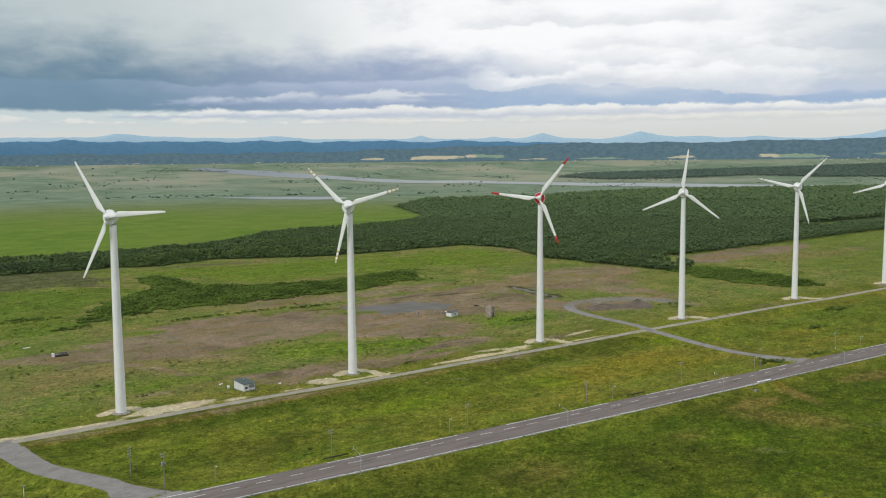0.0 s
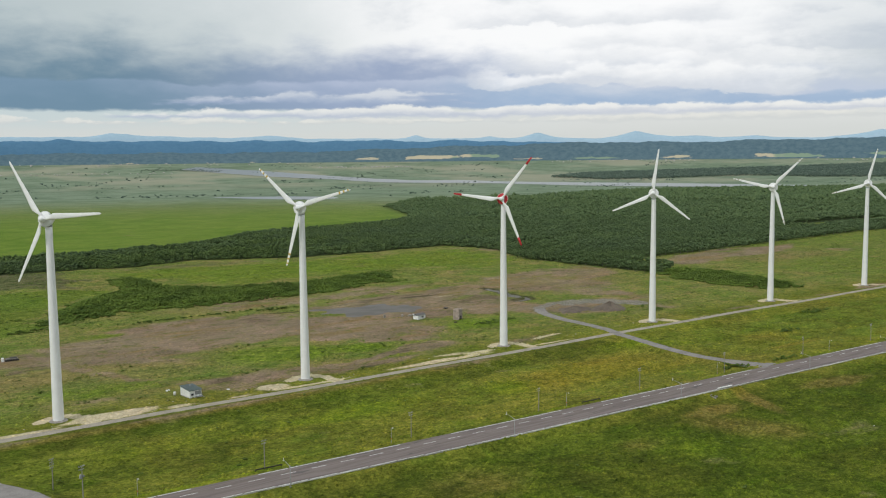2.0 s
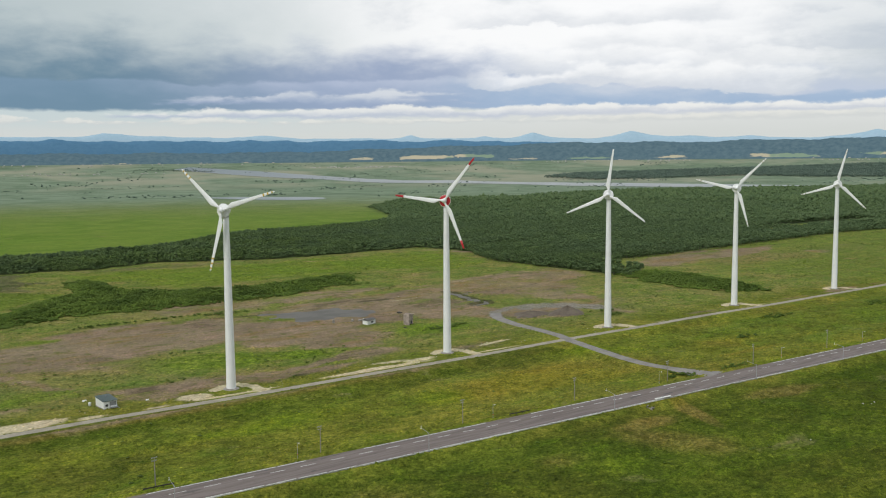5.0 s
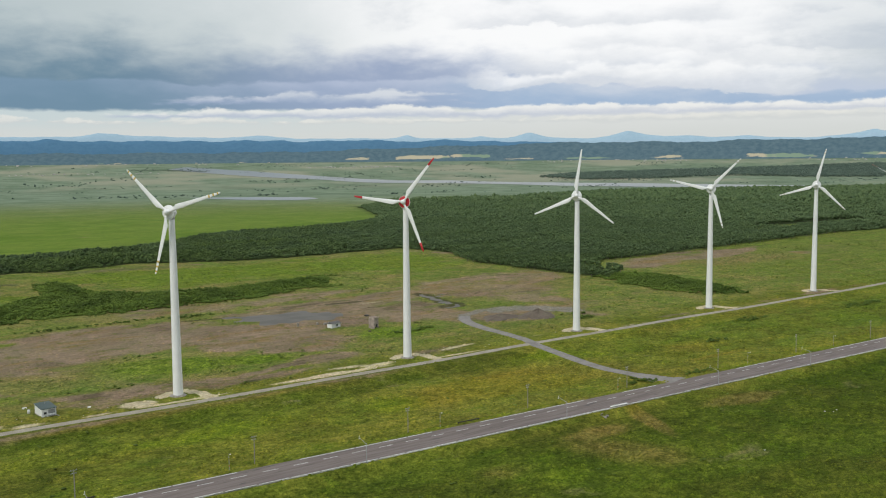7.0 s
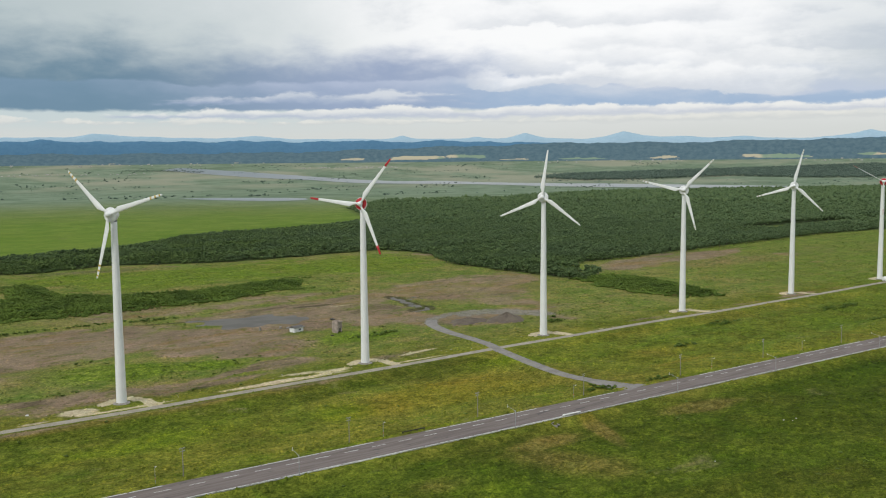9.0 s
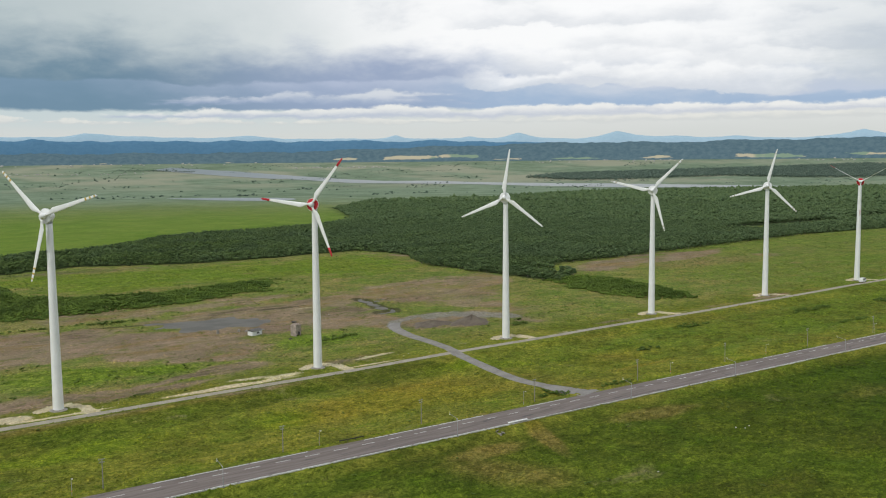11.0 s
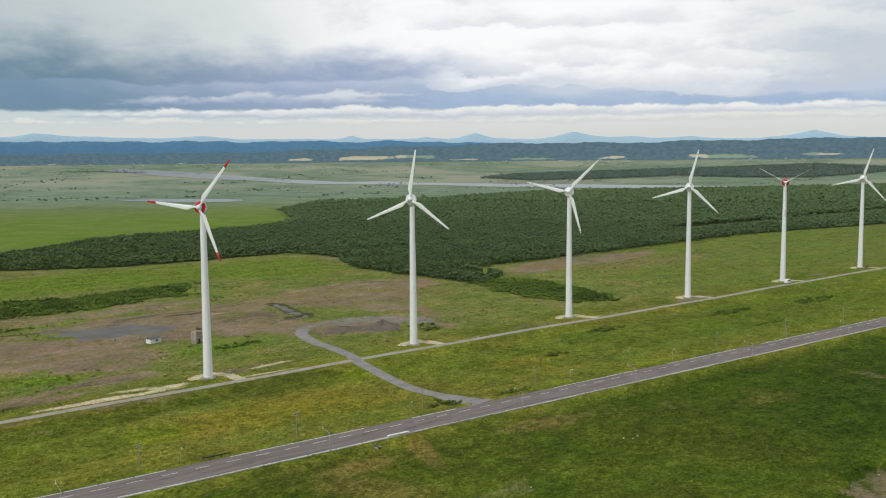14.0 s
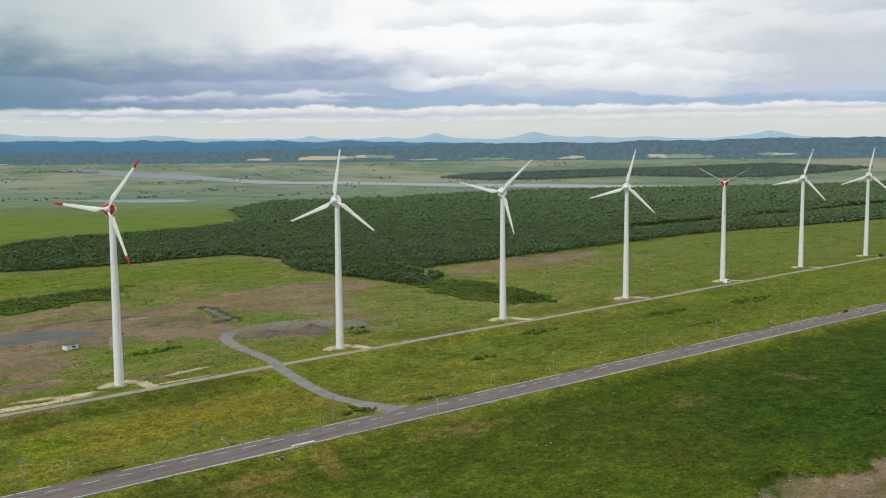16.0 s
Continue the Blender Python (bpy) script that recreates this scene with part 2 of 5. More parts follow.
FRESH_WEST = [(139, 725), (196, 715), (227, 681), (199, 657), (168, 618), (150, 591), (150, 554), (127, 539), (60, 535), (40, 640)]
SCRUB_WEST = [(182, 934), (218, 845), (229, 775), (210, 720), (166, 741), (120, 730), (80, 900)]
GRASS_STRIP = [(236, 800), (340, 790), (440, 760), (560, 770), (612, 745), (592, 660), (540, 610), (450, 650), (400, 655), (345, 645), (300, 660), (275, 720)]
BARE = [([(167, 506), (190, 527), (237, 521), (288, 500), (318, 466), (328, 439), (312, 408), (294, 390), (270, 398), (249, 433), (218, 441), (202, 433), (186, 423), (173, 422), (150, 440), (110, 452), (80, 470)], 1.0),
        ([(229, 561), (264, 585), (327, 565), (386, 581), (440, 560), (400, 545), (326, 532), (259, 533)], 0.62),
        ([(160, 362), (181, 374), (221, 368), (245, 358), (230, 350), (192, 354), (165, 348)], 0.85),
        ([(360, 450), (364, 470), (396, 494), (426, 504), (420, 470), (436, 430), (421, 415), (403, 404), (383, 403), (374, 430)], 0.95),
        ([(422, 526), (478, 564), (529, 573), (571, 576), (611, 570), (586, 515), (551, 490), (512, 443), (510, 401), (479, 372), (463, 378), (485, 425), (461, 461), (450, 483), (440, 508)], 0.66),
        ([(296, 522), (360, 530), (425, 540), (440, 505), (428, 450), (400, 425), (368, 444), (342, 436), (322, 444), (300, 470)], 0.95),
        ([(304, 456), (331, 448), (321, 404), (300, 365), (279, 372), (285, 410)], 0.9),
        ([(650, 528), (703, 563), (785, 577), (900, 560), (840, 520), (747, 524), (690, 509)], 0.86)]
MEADOW_SHADE = [(40, 333), (365, 333), (372, 322), (356, 306), (316, 314), (260, 309), (40, 316)]


def covers(x, y):
    """What grows or lies where: name -> 0..1."""
    wild = ripple(x, y, 60) + 0.6 * ripple(x + 17, y, 22)
    far = np.hypot(x - EYE_MID[0], y - EYE_MID[1])
    off = y - road_y(x)
    c = {}

    def patch(pts, soft=14.0, rag=6.0):
        return smooth(inside(x, y, pts) + rag * wild, -soft, soft)

    def spots(rows):
        total = np.zeros(np.shape(x))
        for cx, cy, rx, ry, turn, k in rows:
            total = np.maximum(total, k * spot(x, y, cx, cy, rx, ry, turn))
        return total

    c["wood"] = smooth(inside(x, y, FOREST), -6, 6) * smooth(inside(x, y, GLADE), 6, -6)
    # marsh fades out and plain fades in with distance, as painted haze
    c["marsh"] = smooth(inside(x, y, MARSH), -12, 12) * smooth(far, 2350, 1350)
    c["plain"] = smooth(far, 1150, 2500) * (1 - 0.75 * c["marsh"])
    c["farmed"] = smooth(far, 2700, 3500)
    soil = spots(((120, 470, 60, 7, -8, 0.8), (146, 400, 6, 50, 20, 0.6), (250, 358, 60, 6, 0, 0.7), (232, 356, 12, 6, 0, 0.9), (150, 366, 50, 6, -10, 0.7), (342, 354, 32, 8, 0, 0.6), (640, 730, 22, 40, 20, 0.9),
                  (1250, 690, 160, 22, 0, 0.6), (1700, 700, 260, 30, 0, 0.6), (660, 343, 60, 4, 0, 0.75), (820, 352, 90, 5, 0, 0.5), (420, 790, 120, 9, -6, 0.45), (606, 342, 30, 5, 0, 0.8), (470, 342, 40, 5, 0, 0.5), (900, 500, 110, 18, 0, 0.45), (180, 330, 200, 2.6, 0, 0.6), (432, 412, 46, 24, 0, 0.95), (60, 520, 50, 14, 0, 0.4), (440, 690, 60, 6, -20, 0.4), (500, 345, 40, 3, 0, 0.5)))
    for pts, k in BARE:
        soil = np.maximum(soil, k * patch(pts))
    soil = np.maximum(soil, 0.95 * smooth(line_dist(x, y, OLD_TRACK) + 1.5 * ripple(x, y, 24), 6.0, 2.0))
    lush = spots(((222, 404, 33, 19, -22, 1.25), (258, 392, 26, 11, -15, 1.0), (297, 384, 24, 7, -15, 0.7), (272, 287, 15, 11, 0, 1.25), (350, 405, 34, 20, -10, 0.85), (120, 300, 60, 16, 0, 0.5), (200, 296, 46, 14, 0, 0.75), (400, 480, 18, 13, 0, 0.5), (264, 186, 16, 8, 10, 0.62), (340, 222, 60, 6, -3, 0.35),
                  (560, 290, 160, 20, 0, 0.4), (430, 300, 50, 16, 0, 0.4), (360, 374, 30, 9, 0, 0.6), (820, 300, 200, 22, 0, 0.55), (380, 312, 36, 14, -20, 0.8), (120, 420, 40, 22, 0, 0.4), (130, 385, 46, 15, 0, 0.65), (90, 505, 26, 14, 0, 0.6), (170, 505, 14, 6, 0, 0.8), (505, 395, 26, 9, 0, 0.5), (600, 640, 20, 30, 0, 0.5), (960, 420, 120, 40, 0, 0.5)))
    lush = np.maximum(lush, 0.72 * patch(GRASS_STRIP, 24, 16))
    verge = smooth(off, 5.4, 6.4) * smooth(off, 11.5, 8.5)
    lush = np.maximum(lush, verge * (0.55 + 0.35 * ripple(x, y, 70)))
    lush = np.maximum(lush, 0.42 * smooth(line_dist(x, y, STREAM), 16, 5))
    dry = spots(((320, 287, 44, 17, 6, 1.35), (345, 272, 24, 10, 0, 0.8), (185, 205, 26, 16, 0, 0.6), (296, 190, 13, 26, 25, 0.9), (303, 210, 18, 7, 0, 1.1), (380, 207, 20, 6, -8, 1.5), (329, 211, 3.6, 20, -22, 1.7), (250, 200, 14, 7, 0, 0.6), (480, 500, 60, 50, 0, 0.8), (530, 505, 50, 50, 0, 0.7), (230, 558, 100, 16, -5, 0.55), (150, 328, 190, 3.5, 0, 1.0), (460, 325, 300, 5, 0, 0.5),
                 (450, 285, 42, 14, 0, 0.7), (500, 272, 50, 10, 0, 0.5), (790, 500, 110, 40, 0, 0.75), (90, 450, 90, 50, 0, 0.45), (440, 262, 40, 6, 0, 0.7), (1000, 430, 200, 70, 0, 0.3), (385, 285, 24, 13, 0, 0.4), (145, 185, 50, 34, 0, 0.4), (600, 250, 60, 6, -3, 0.4), (140, 425, 90, 40, -10, 0.7), (180, 372, 80, 7, 0, 0.6), (308, 420, 24, 24, 0, 0.8), (470, 172, 26, 12, 0, 0.5), (640, 285, 60, 12, 0, 0.35)))
    c["soil"] = soil * (1 - 0.9 * np.clip(lush, 0, 1) * (y > 330)) * (1 - c["wood"])
    c["lush"], c["dry"] = lush * (1 - c["marsh"]), dry
    c["fresh"] = np.maximum(np.maximum(patch(FRESH_WEST, 10, 5), 0.55 * smooth(x, 560, 780) * smooth(far, 1900, 1300)), 0.55 * smooth(off, 14, 30) * smooth(y, 325, 310) * smooth(x, 330, 520))
    c["scrub"] = np.maximum(patch(SCRUB_WEST, 16, 10), 0.6 * spot(x, y, 330, 800, 90, 16, -10))
    sand = spots(((122, 344, 20, 5.5, 0, 1.2), (80, 339, 30, 3.2, 0, 1.0), (189, 345, 9, 6, 0, 1.0), (172, 340, 10, 2.5, 0, 0.7), (286, 349, 16, 4, 0, 0.75), (352, 353, 18, 2.6, 8, 0.85), (250, 342, 16, 2.5, 0, 0.6),
                  (400, 502, 20, 5, 0, 0.6), (404, 350, 10, 3, 0, 0.5), (148, 341, 10, 2.5, 0, 0.8), (205, 340.0, 26, 2.0, 0, 0.9), (275, 341, 40, 2.6, 0, 0.95), (300, 345, 14, 4, 0, 0.8), (345, 340, 26, 2.0, 0, 0.7), (60, 341, 14, 3, 0, 0.8), (560, 340, 30, 1.6, 0, 0.6), (470, 340, 20, 1.6, 0, 0.6)))
    for tx in TURBINE_X:
        path = line_dist(x, y, [(tx - 7, ROW_Y + 1.5), (tx - 1, ROW_Y + 5.5), (tx + 5, ROW_Y + 5.0), (tx + 8.5, ROW_Y - 1), (tx + 9.5, TRACK_Y + 1)])
        sand = np.maximum(sand * smooth(np.hypot(x - tx, y - ROW_Y), 2.5, 5.5), 1.1 * smooth(path, 3.4, 1.6))
    c["sand"] = np.clip(sand, 0, 1)
    c["sedge"] = smooth(off, -9, -22) * (0.74 + 0.26 * smooth(x, 300, 520))
    c["sedge"] = np.maximum(c["sedge"], np.maximum(0.45 * spot(x, y, 110, 285, 80, 26), 0.35 * spot(x, y, 640, 285, 200, 32)))
    # bank below the track: darker weeds, and its shade painted in as sedge
    c["sedge"] = np.maximum(c["sedge"], 0.62 * patch(MEADOW_SHADE, 4, 2.5))
    c["deep"] = smooth(x, 390, 500) * smooth(off, -25, -75)
    c["heath"] = smooth(y, 338, 385) * (1 - c["marsh"]) * smooth(far, 1700, 1100)
    stone = np.maximum(smooth(inside(x, y, YARD) + 3 * wild, -8, 5), 0.42 * spot(x, y, 436, 414, 36, 20))
    stone = np.maximum(stone, 0.9 * smooth(line_dist(x, y, [(403, 411), (413, 424), (430, 431), (450, 432)]), 6.0, 2.0))
    shore = inside(x, y, SHORE) + 2.5 * ripple(x, y, 23)
    stone = np.maximum(stone, 0.36 * smooth(shore, -0.8, 1.0) * smooth(shore, 9.0, 2.0))
    c["soil"] = np.maximum(c["soil"], 0.72 * smooth(shore, -0.8, 1.5))
    c["dry"] = np.maximum(c["dry"], 0.25 * smooth(shore, 1, 6))
    c["stone"] = stone
    c["wet"] = np.maximum(np.maximum(spot(x, y, 384, 513, 22, 3.5, -3), 0.8 * spot(x, y, 285, 512, 26, 4, -8)), np.maximum(0.9 * smooth(line_dist(x, y, STREAM), 9, 3), 0.8 * spot(x, y, 241, 353, 7, 3)))
    return c


# ---- materials ----
def material(name):
    m = bpy.data.materials.new(name)
    m.use_nodes = True
    m.node_tree.nodes.clear()
    return m, Net(m.node_tree)


def finish(n, colour, rough=0.9, metal=0.0, bump=None, strength=0.3, distance=0.1, glow=None, spec=0.3):
    n.tree.nodes.new("ShaderNodeOutputMaterial")
    values = {"Base Color": colour, "Roughness": rough, "Metallic": metal, "Specular IOR Level": spec}
    if bump is not None:
        values["Normal"] = n.node("ShaderNodeBump", values={"Height": bump, "Strength": strength, "Distance": distance})
    if glow is not None:
        values["Emission Color"], values["Emission Strength"] = glow
    n.tree.links.new(n.node("ShaderNodeBsdfPrincipled", values=values), n.tree.nodes["Material Output"].inputs[0])


def plain(name, colour, rough=0.6, metal=0.0, vary=0.12, scale=2.0, grime=(0.25, 0.23, 0.2), dirt=0.2, spec=0.4):
    """Paint, steel, wood or concrete with mottling at two scales and some grime."""
    m, n = material(name)
    at = n.node("ShaderNodeTexCoord", "Object")
    a, b = n.noise(at, scale, 5, 0.6), n.noise(at, scale * 9, 3, 0.6)
    dark = tuple(v * (1 - vary) for v in colour)
    col = n.mix(n.step(a, 0.35, 0.65), dark, colour)
    col = n.mix(n.math("MULTIPLY", n.step(b, 0.55, 0.8), dirt), col, grime)
    finish(n, col, n.math("MULTIPLY_ADD", a, 0.2, rough - 0.1), metal, b, 0.15, 0.02, spec=spec)
    return m


def cover(n, name):
    a = n.tree.nodes.new("ShaderNodeAttribute")
    a.attribute_name = name
    return a.outputs["Fac"]


def meadow_colour(n, at):
    """Colour of the open land, from what grows there and noise at several scales."""
    huge, big = n.noise(at, 0.006, 5, 0.6), n.noise(at, 0.03, 6, 0.62, 0.4)
    tuft, grain = n.noise(at, 0.22, 5, 0.65, 0.3), n.noise(at, 1.1, 4, 0.7)
    wisp = n.noise(n.scaled(at, (1.0, 1.5, 1.0)), 0.075, 7, 0.7, 0.6)
    mixed = n.math("ADD", n.math("MULTIPLY", big, 0.5), n.math("MULTIPLY", tuft, 0.5))
    patchy = n.math("ADD", n.math("MULTIPLY", wisp, 0.5), n.math("MULTIPLY", tuft, 0.5))
    ragged = n.math("MULTIPLY", n.math("SUBTRACT", n.math("MULTIPLY_ADD", wisp, 0.4, n.math("MULTIPLY", mixed, 0.6)), 0.5), 2.2)

    def two(value, lo, hi, a, b):
        return n.mix(n.step(value, lo, hi), a, b)

    def spread(name, lo=0.35, hi=0.65, gain=1.0, rag=1.0):
        return n.math("MULTIPLY", n.step(n.math("MULTIPLY_ADD", ragged, rag, cover(n, name)), lo, hi), gain)

    # rough grass, greener and browner by turns
    grass = two(mixed, 0.36, 0.62, (0.092, 0.106, 0.018), (0.184, 0.194, 0.034))
    grass = n.mix(n.math("MULTIPLY", n.step(huge, 0.45, 0.65), 0.45), grass, (0.176, 0.158, 0.040))
    grass = n.mix(n.step(wisp, 0.50, 0.66, 0.0, 0.7), grass, (0.102, 0.144, 0.020))
    grass = n.mix(n.step(wisp, 0.44, 0.30, 0.0, 0.32), grass, (0.165, 0.130, 0.042))
    grass = n.mix(n.step(grain, 0.60, 0.76, 0.0, 0.2), grass, (0.185, 0.195, 0.052))
    heath = cover(n, "heath")
    grass = n.mix(n.math("MULTIPLY", heath, 0.6), grass, two(patchy, 0.40, 0.58, (0.204, 0.200, 0.084), (0.108, 0.176, 0.042)))
    grass = n.mix(n.math("MULTIPLY", heath, n.step(n.math("MULTIPLY_ADD", big, 0.6, n.math("MULTIPLY", wisp, 0.4)), 0.47, 0.60, 0.0, 0.6)), grass, (0.225, 0.172, 0.090))
    grass = n.mix(n.math("MULTIPLY", heath, n.step(tuft, 0.56, 0.66, 0.0, 0.55)), grass, (0.060, 0.092, 0.022))
    grass = n.mix(spread("fresh", 0.25, 0.75, 0.9), grass, two(patchy, 0.38, 0.60, (0.070, 0.114, 0.016), (0.138, 0.182, 0.034)))
    grass = n.mix(spread("scrub", 0.25, 0.75, 0.9), grass, two(patchy, 0.42, 0.58, (0.056, 0.072, 0.028), (0.130, 0.122, 0.078)))
    sedge = two(mixed, 0.34, 0.64, (0.030, 0.051, 0.006), (0.068, 0.098, 0.012))
    sedge = n.mix(n.step(wisp, 0.50, 0.68, 0.0, 0.6), sedge, (0.088, 0.130, 0.010))
    sedge = n.mix(n.step(big, 0.46, 0.34, 0.0, 0.32), sedge, (0.072, 0.074, 0.017))
    sedge = n.mix(n.math("MULTIPLY", cover(n, "deep"), 0.8), sedge, two(patchy, 0.38, 0.62, (0.018, 0.040, 0.005), (0.042, 0.078, 0.010)))
    grass = n.mix(cover(n, "sedge"), grass, sedge)
    col = n.mix(spread("lush", 0.22, 0.85, 0.9, 0.6), grass, n.mix(heath, two(tuft, 0.35, 0.65, (0.096, 0.136, 0.012), (0.168, 0.204, 0.020)), two(tuft, 0.35, 0.62, (0.076, 0.126, 0.013), (0.152, 0.208, 0.028))))
    straw = n.mix(cover(n, "sedge"), two(tuft, 0.3, 0.7, (0.150, 0.124, 0.018), (0.228, 0.192, 0.034)), two(tuft, 0.3, 0.7, (0.100, 0.080, 0.028), (0.190, 0.154, 0.060)))
    col = n.mix(spread("dry", 0.20, 0.95, 0.88, 0.6), col, n.mix(heath, straw, two(tuft, 0.3, 0.7, (0.158, 0.124, 0.058), (0.245, 0.195, 0.100))))
    marsh = two(n.noise(at, 0.02, 8, 0.72, 0.3), 0.36, 0.66, (0.098, 0.165, 0.022), (0.152, 0.216, 0.038))
    marsh = n.mix(n.step(huge, 0.42, 0.62, 0.0, 0.4), marsh, (0.148, 0.198, 0.040))
    col = n.mix(cover(n, "marsh"), col, marsh)
    # far plain: distance haze put into the base colour, paler and bluer
    hazed_plain = two(n.noise(at, 0.011, 9, 0.72, 0.4), 0.36, 0.66, (0.136, 0.194, 0.132), (0.218, 0.276, 0.204))
    hazed_plain = n.mix(n.step(n.noise(n.scaled(at, (1.0, 0.6, 1.0)), 0.0042, 6, 0.62, 0.3), 0.54, 0.64, 0.0, 0.6), hazed_plain, (0.108, 0.160, 0.110))
    hazed_plain = n.mix(n.math("MULTIPLY", n.step(n.noise(at, 0.0022, 5, 0.6), 0.44, 0.60, 0.0, 0.75), cover(n, "farmed")), hazed_plain, (0.335, 0.325, 0.250))
    col = n.mix(n.math("MULTIPLY", cover(n, "plain"), 0.9), col, hazed_plain)
    # bare ground, ochre and mauve-brown in streaks, with weeds coming through
    soil = two(n.math("ADD", n.math("MULTIPLY", big, 0.5), n.math("MULTIPLY", grain, 0.5)), 0.36, 0.64, (0.168, 0.122, 0.092), (0.282, 0.212, 0.162))
    streak = n.noise(n.scaled(at, (1.0, 3.2, 1.0)), 0.016, 7, 0.66, 0.5)
    soil = n.mix(n.step(streak, 0.50, 0.66, 0.0, 0.8), soil, (0.215, 0.140, 0.062))
    soil = n.mix(n.step(streak, 0.46, 0.34, 0.0, 0.75), soil, (0.112, 0.080, 0.064))
    soil = n.mix(n.step(patchy, 0.50, 0.61, 0.0, 0.7), soil, (0.118, 0.126, 0.032))
    bare = n.math("ADD", n.math("ADD", cover(n, "soil"), ragged), n.math("MULTIPLY", n.math("SUBTRACT", n.noise(n.scaled(at, (1.0, 1.8, 1.0)), 0.022, 6, 0.65, 0.4), 0.5), 2.3))
    col = n.mix(n.math("MULTIPLY", n.step(bare, 0.28, 0.78), 0.94), col, soil)
    col = n.mix(spread("stone", 0.3, 0.7), col, two(grain, 0.35, 0.7, (0.165, 0.152, 0.138), (0.262, 0.246, 0.228)))
    col = n.mix(spread("wet", 0.35, 0.75, 0.8), col, two(tuft, 0.4, 0.6, (0.040, 0.036, 0.024), (0.078, 0.074, 0.042)))
    col = n.mix(n.step(n.math("MULTIPLY_ADD", ragged, 0.45, cover(n, "sand")), 0.40, 0.66), col, two(n.math("ADD", grain, n.math("MULTIPLY", tuft, 0.5)), 0.55, 0.95, (0.400, 0.325, 0.220), (0.610, 0.530, 0.390)))
    rough = n.noise(n.scaled(at, (1.0, 1.2, 1.0)), 0.85, 6, 0.82, 0.3)
    shade = two(rough, 0.34, 0.66, (0.50, 0.54, 0.46), (1.54, 1.49, 1.44))
    clump = n.noise(n.scaled(at, (1.0, 1.3, 1.0)), 0.30, 5, 0.62, 0.8)
    swell = n.noise(n.scaled(at, (1.0, 1.5, 1.0)), 0.05, 5, 0.58, 0.9)
    shade = n.mix(1.0, shade, two(swell, 0.36, 0.64, (0.83, 0.88, 0.80), (1.15, 1.11, 1.07)), "MULTIPLY")
    shade = n.mix(1.0, shade, two(n.noise(at, 0.021, 4, 0.55, 0.6), 0.38, 0.62, (0.95, 1.03, 0.92), (1.05, 0.99, 1.04)), "MULTIPLY")
    shade = n.mix(1.0, shade, two(clump, 0.36, 0.64, (0.74, 0.78, 0.72), (1.22, 1.19, 1.15)), "MULTIPLY")
    close = n.math("MULTIPLY", n.math("SUBTRACT", 1.0, cover(n, "plain")), n.math("SUBTRACT", 1.0, n.math("MAXIMUM", n.math("MULTIPLY", cover(n, "sand"), 0.7), n.math("MULTIPLY", cover(n, "soil"), 0.5))))
    col = n.mix(n.math("MULTIPLY", close, n.math("MULTIPLY_ADD", cover(n, "marsh"), -0.6, 0.95)), col, n.mix(1.0, col, shade, "MULTIPLY"))
    col = n.mix(cover(n, "wood"), col, (0.040, 0.056, 0.022))
    return col, tuft, grain


def make_meadow():
    m, n = material("meadow")
    at = n.node("ShaderNodeNewGeometry", "Position")
    col, tuft, grain = meadow_colour(n, at)
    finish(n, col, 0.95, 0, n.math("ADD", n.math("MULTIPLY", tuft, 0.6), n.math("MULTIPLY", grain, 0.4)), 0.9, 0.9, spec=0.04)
    return m


def make_tuft():
    m, n = material("tussock")
    col, tuft, grain = meadow_colour(n, n.node("ShaderNodeNewGeometry", "Position"))
    rnd = n.node("ShaderNodeNewGeometry", "Random Per Island")
    col = n.mix(1.0, col, n.mix(rnd, (0.76, 0.82, 0.72), (1.34, 1.28, 1.08)), "MULTIPLY")
    finish(n, col, 0.95, spec=0.1)
    return m


def make_leaves(name, dark, light, dull, east=None):
    m, n = material(name)
    at = n.node("ShaderNodeNewGeometry", "Position")
    rnd = n.node("ShaderNodeNewGeometry", "Random Per Island")
    col = n.mix(rnd, dark, light)
    col = n.mix(n.step(n.noise(at, 0.010, 6, 0.65), 0.40, 0.64, 0.0, 0.85), col, dull)
    col = n.mix(1.0, col, n.mix(n.step(n.noise(at, 0.035, 5, 0.65), 0.36, 0.64), (0.72, 0.75, 0.74), (1.30, 1.26, 1.16)), "MULTIPLY")
    if east is not None:                 # distance haze put into the leaf colour, growing eastward
        sep = n.tree.nodes.new("ShaderNodeSeparateXYZ")
        n.tree.links.new(at, sep.inputs[0])
        col = n.mix(n.step(n.math("MULTIPLY_ADD", n.noise(at, 0.006, 3), 500.0, sep.outputs[0]), 560, 1150, 0.0, 0.75), col, n.mix(rnd, *east))
    grain = n.noise(at, 1.3, 4, 0.7)
    col = n.mix(1.0, col, n.mix(n.step(grain, 0.3, 0.7), (0.72, 0.76, 0.70), (1.24, 1.20, 1.08)), "MULTIPLY")
    finish(n, col, 0.85, 0, grain, 1.0, 0.9, spec=0.15)
    return m


def make_asphalt():
    m, n = material("asphalt")
    at = n.node("ShaderNodeNewGeometry", "Position")
    lane = n.noise(n.scaled(at, (0.05, 0.9, 1.0)), 1.0, 5, 0.6)
    grain, patch = n.noise(at, 6.0, 3, 0.7), n.noise(n.scaled(at, (0.12, 0.5, 1)), 1.0, 3, 0.5)
    col = n.mix(n.step(lane, 0.35, 0.65), (0.134, 0.107, 0.098), (0.200, 0.165, 0.151))
    col = n.mix(n.step(patch, 0.63, 0.70, 0.0, 0.6), col, (0.060, 0.057, 0.058))
    col = n.mix(n.math("MULTIPLY", n.step(grain, 0.45, 0.7), 0.3), col, (0.180, 0.170, 0.160))
    finish(n, col, 0.85, 0, grain, 0.3, 0.02)
    return m


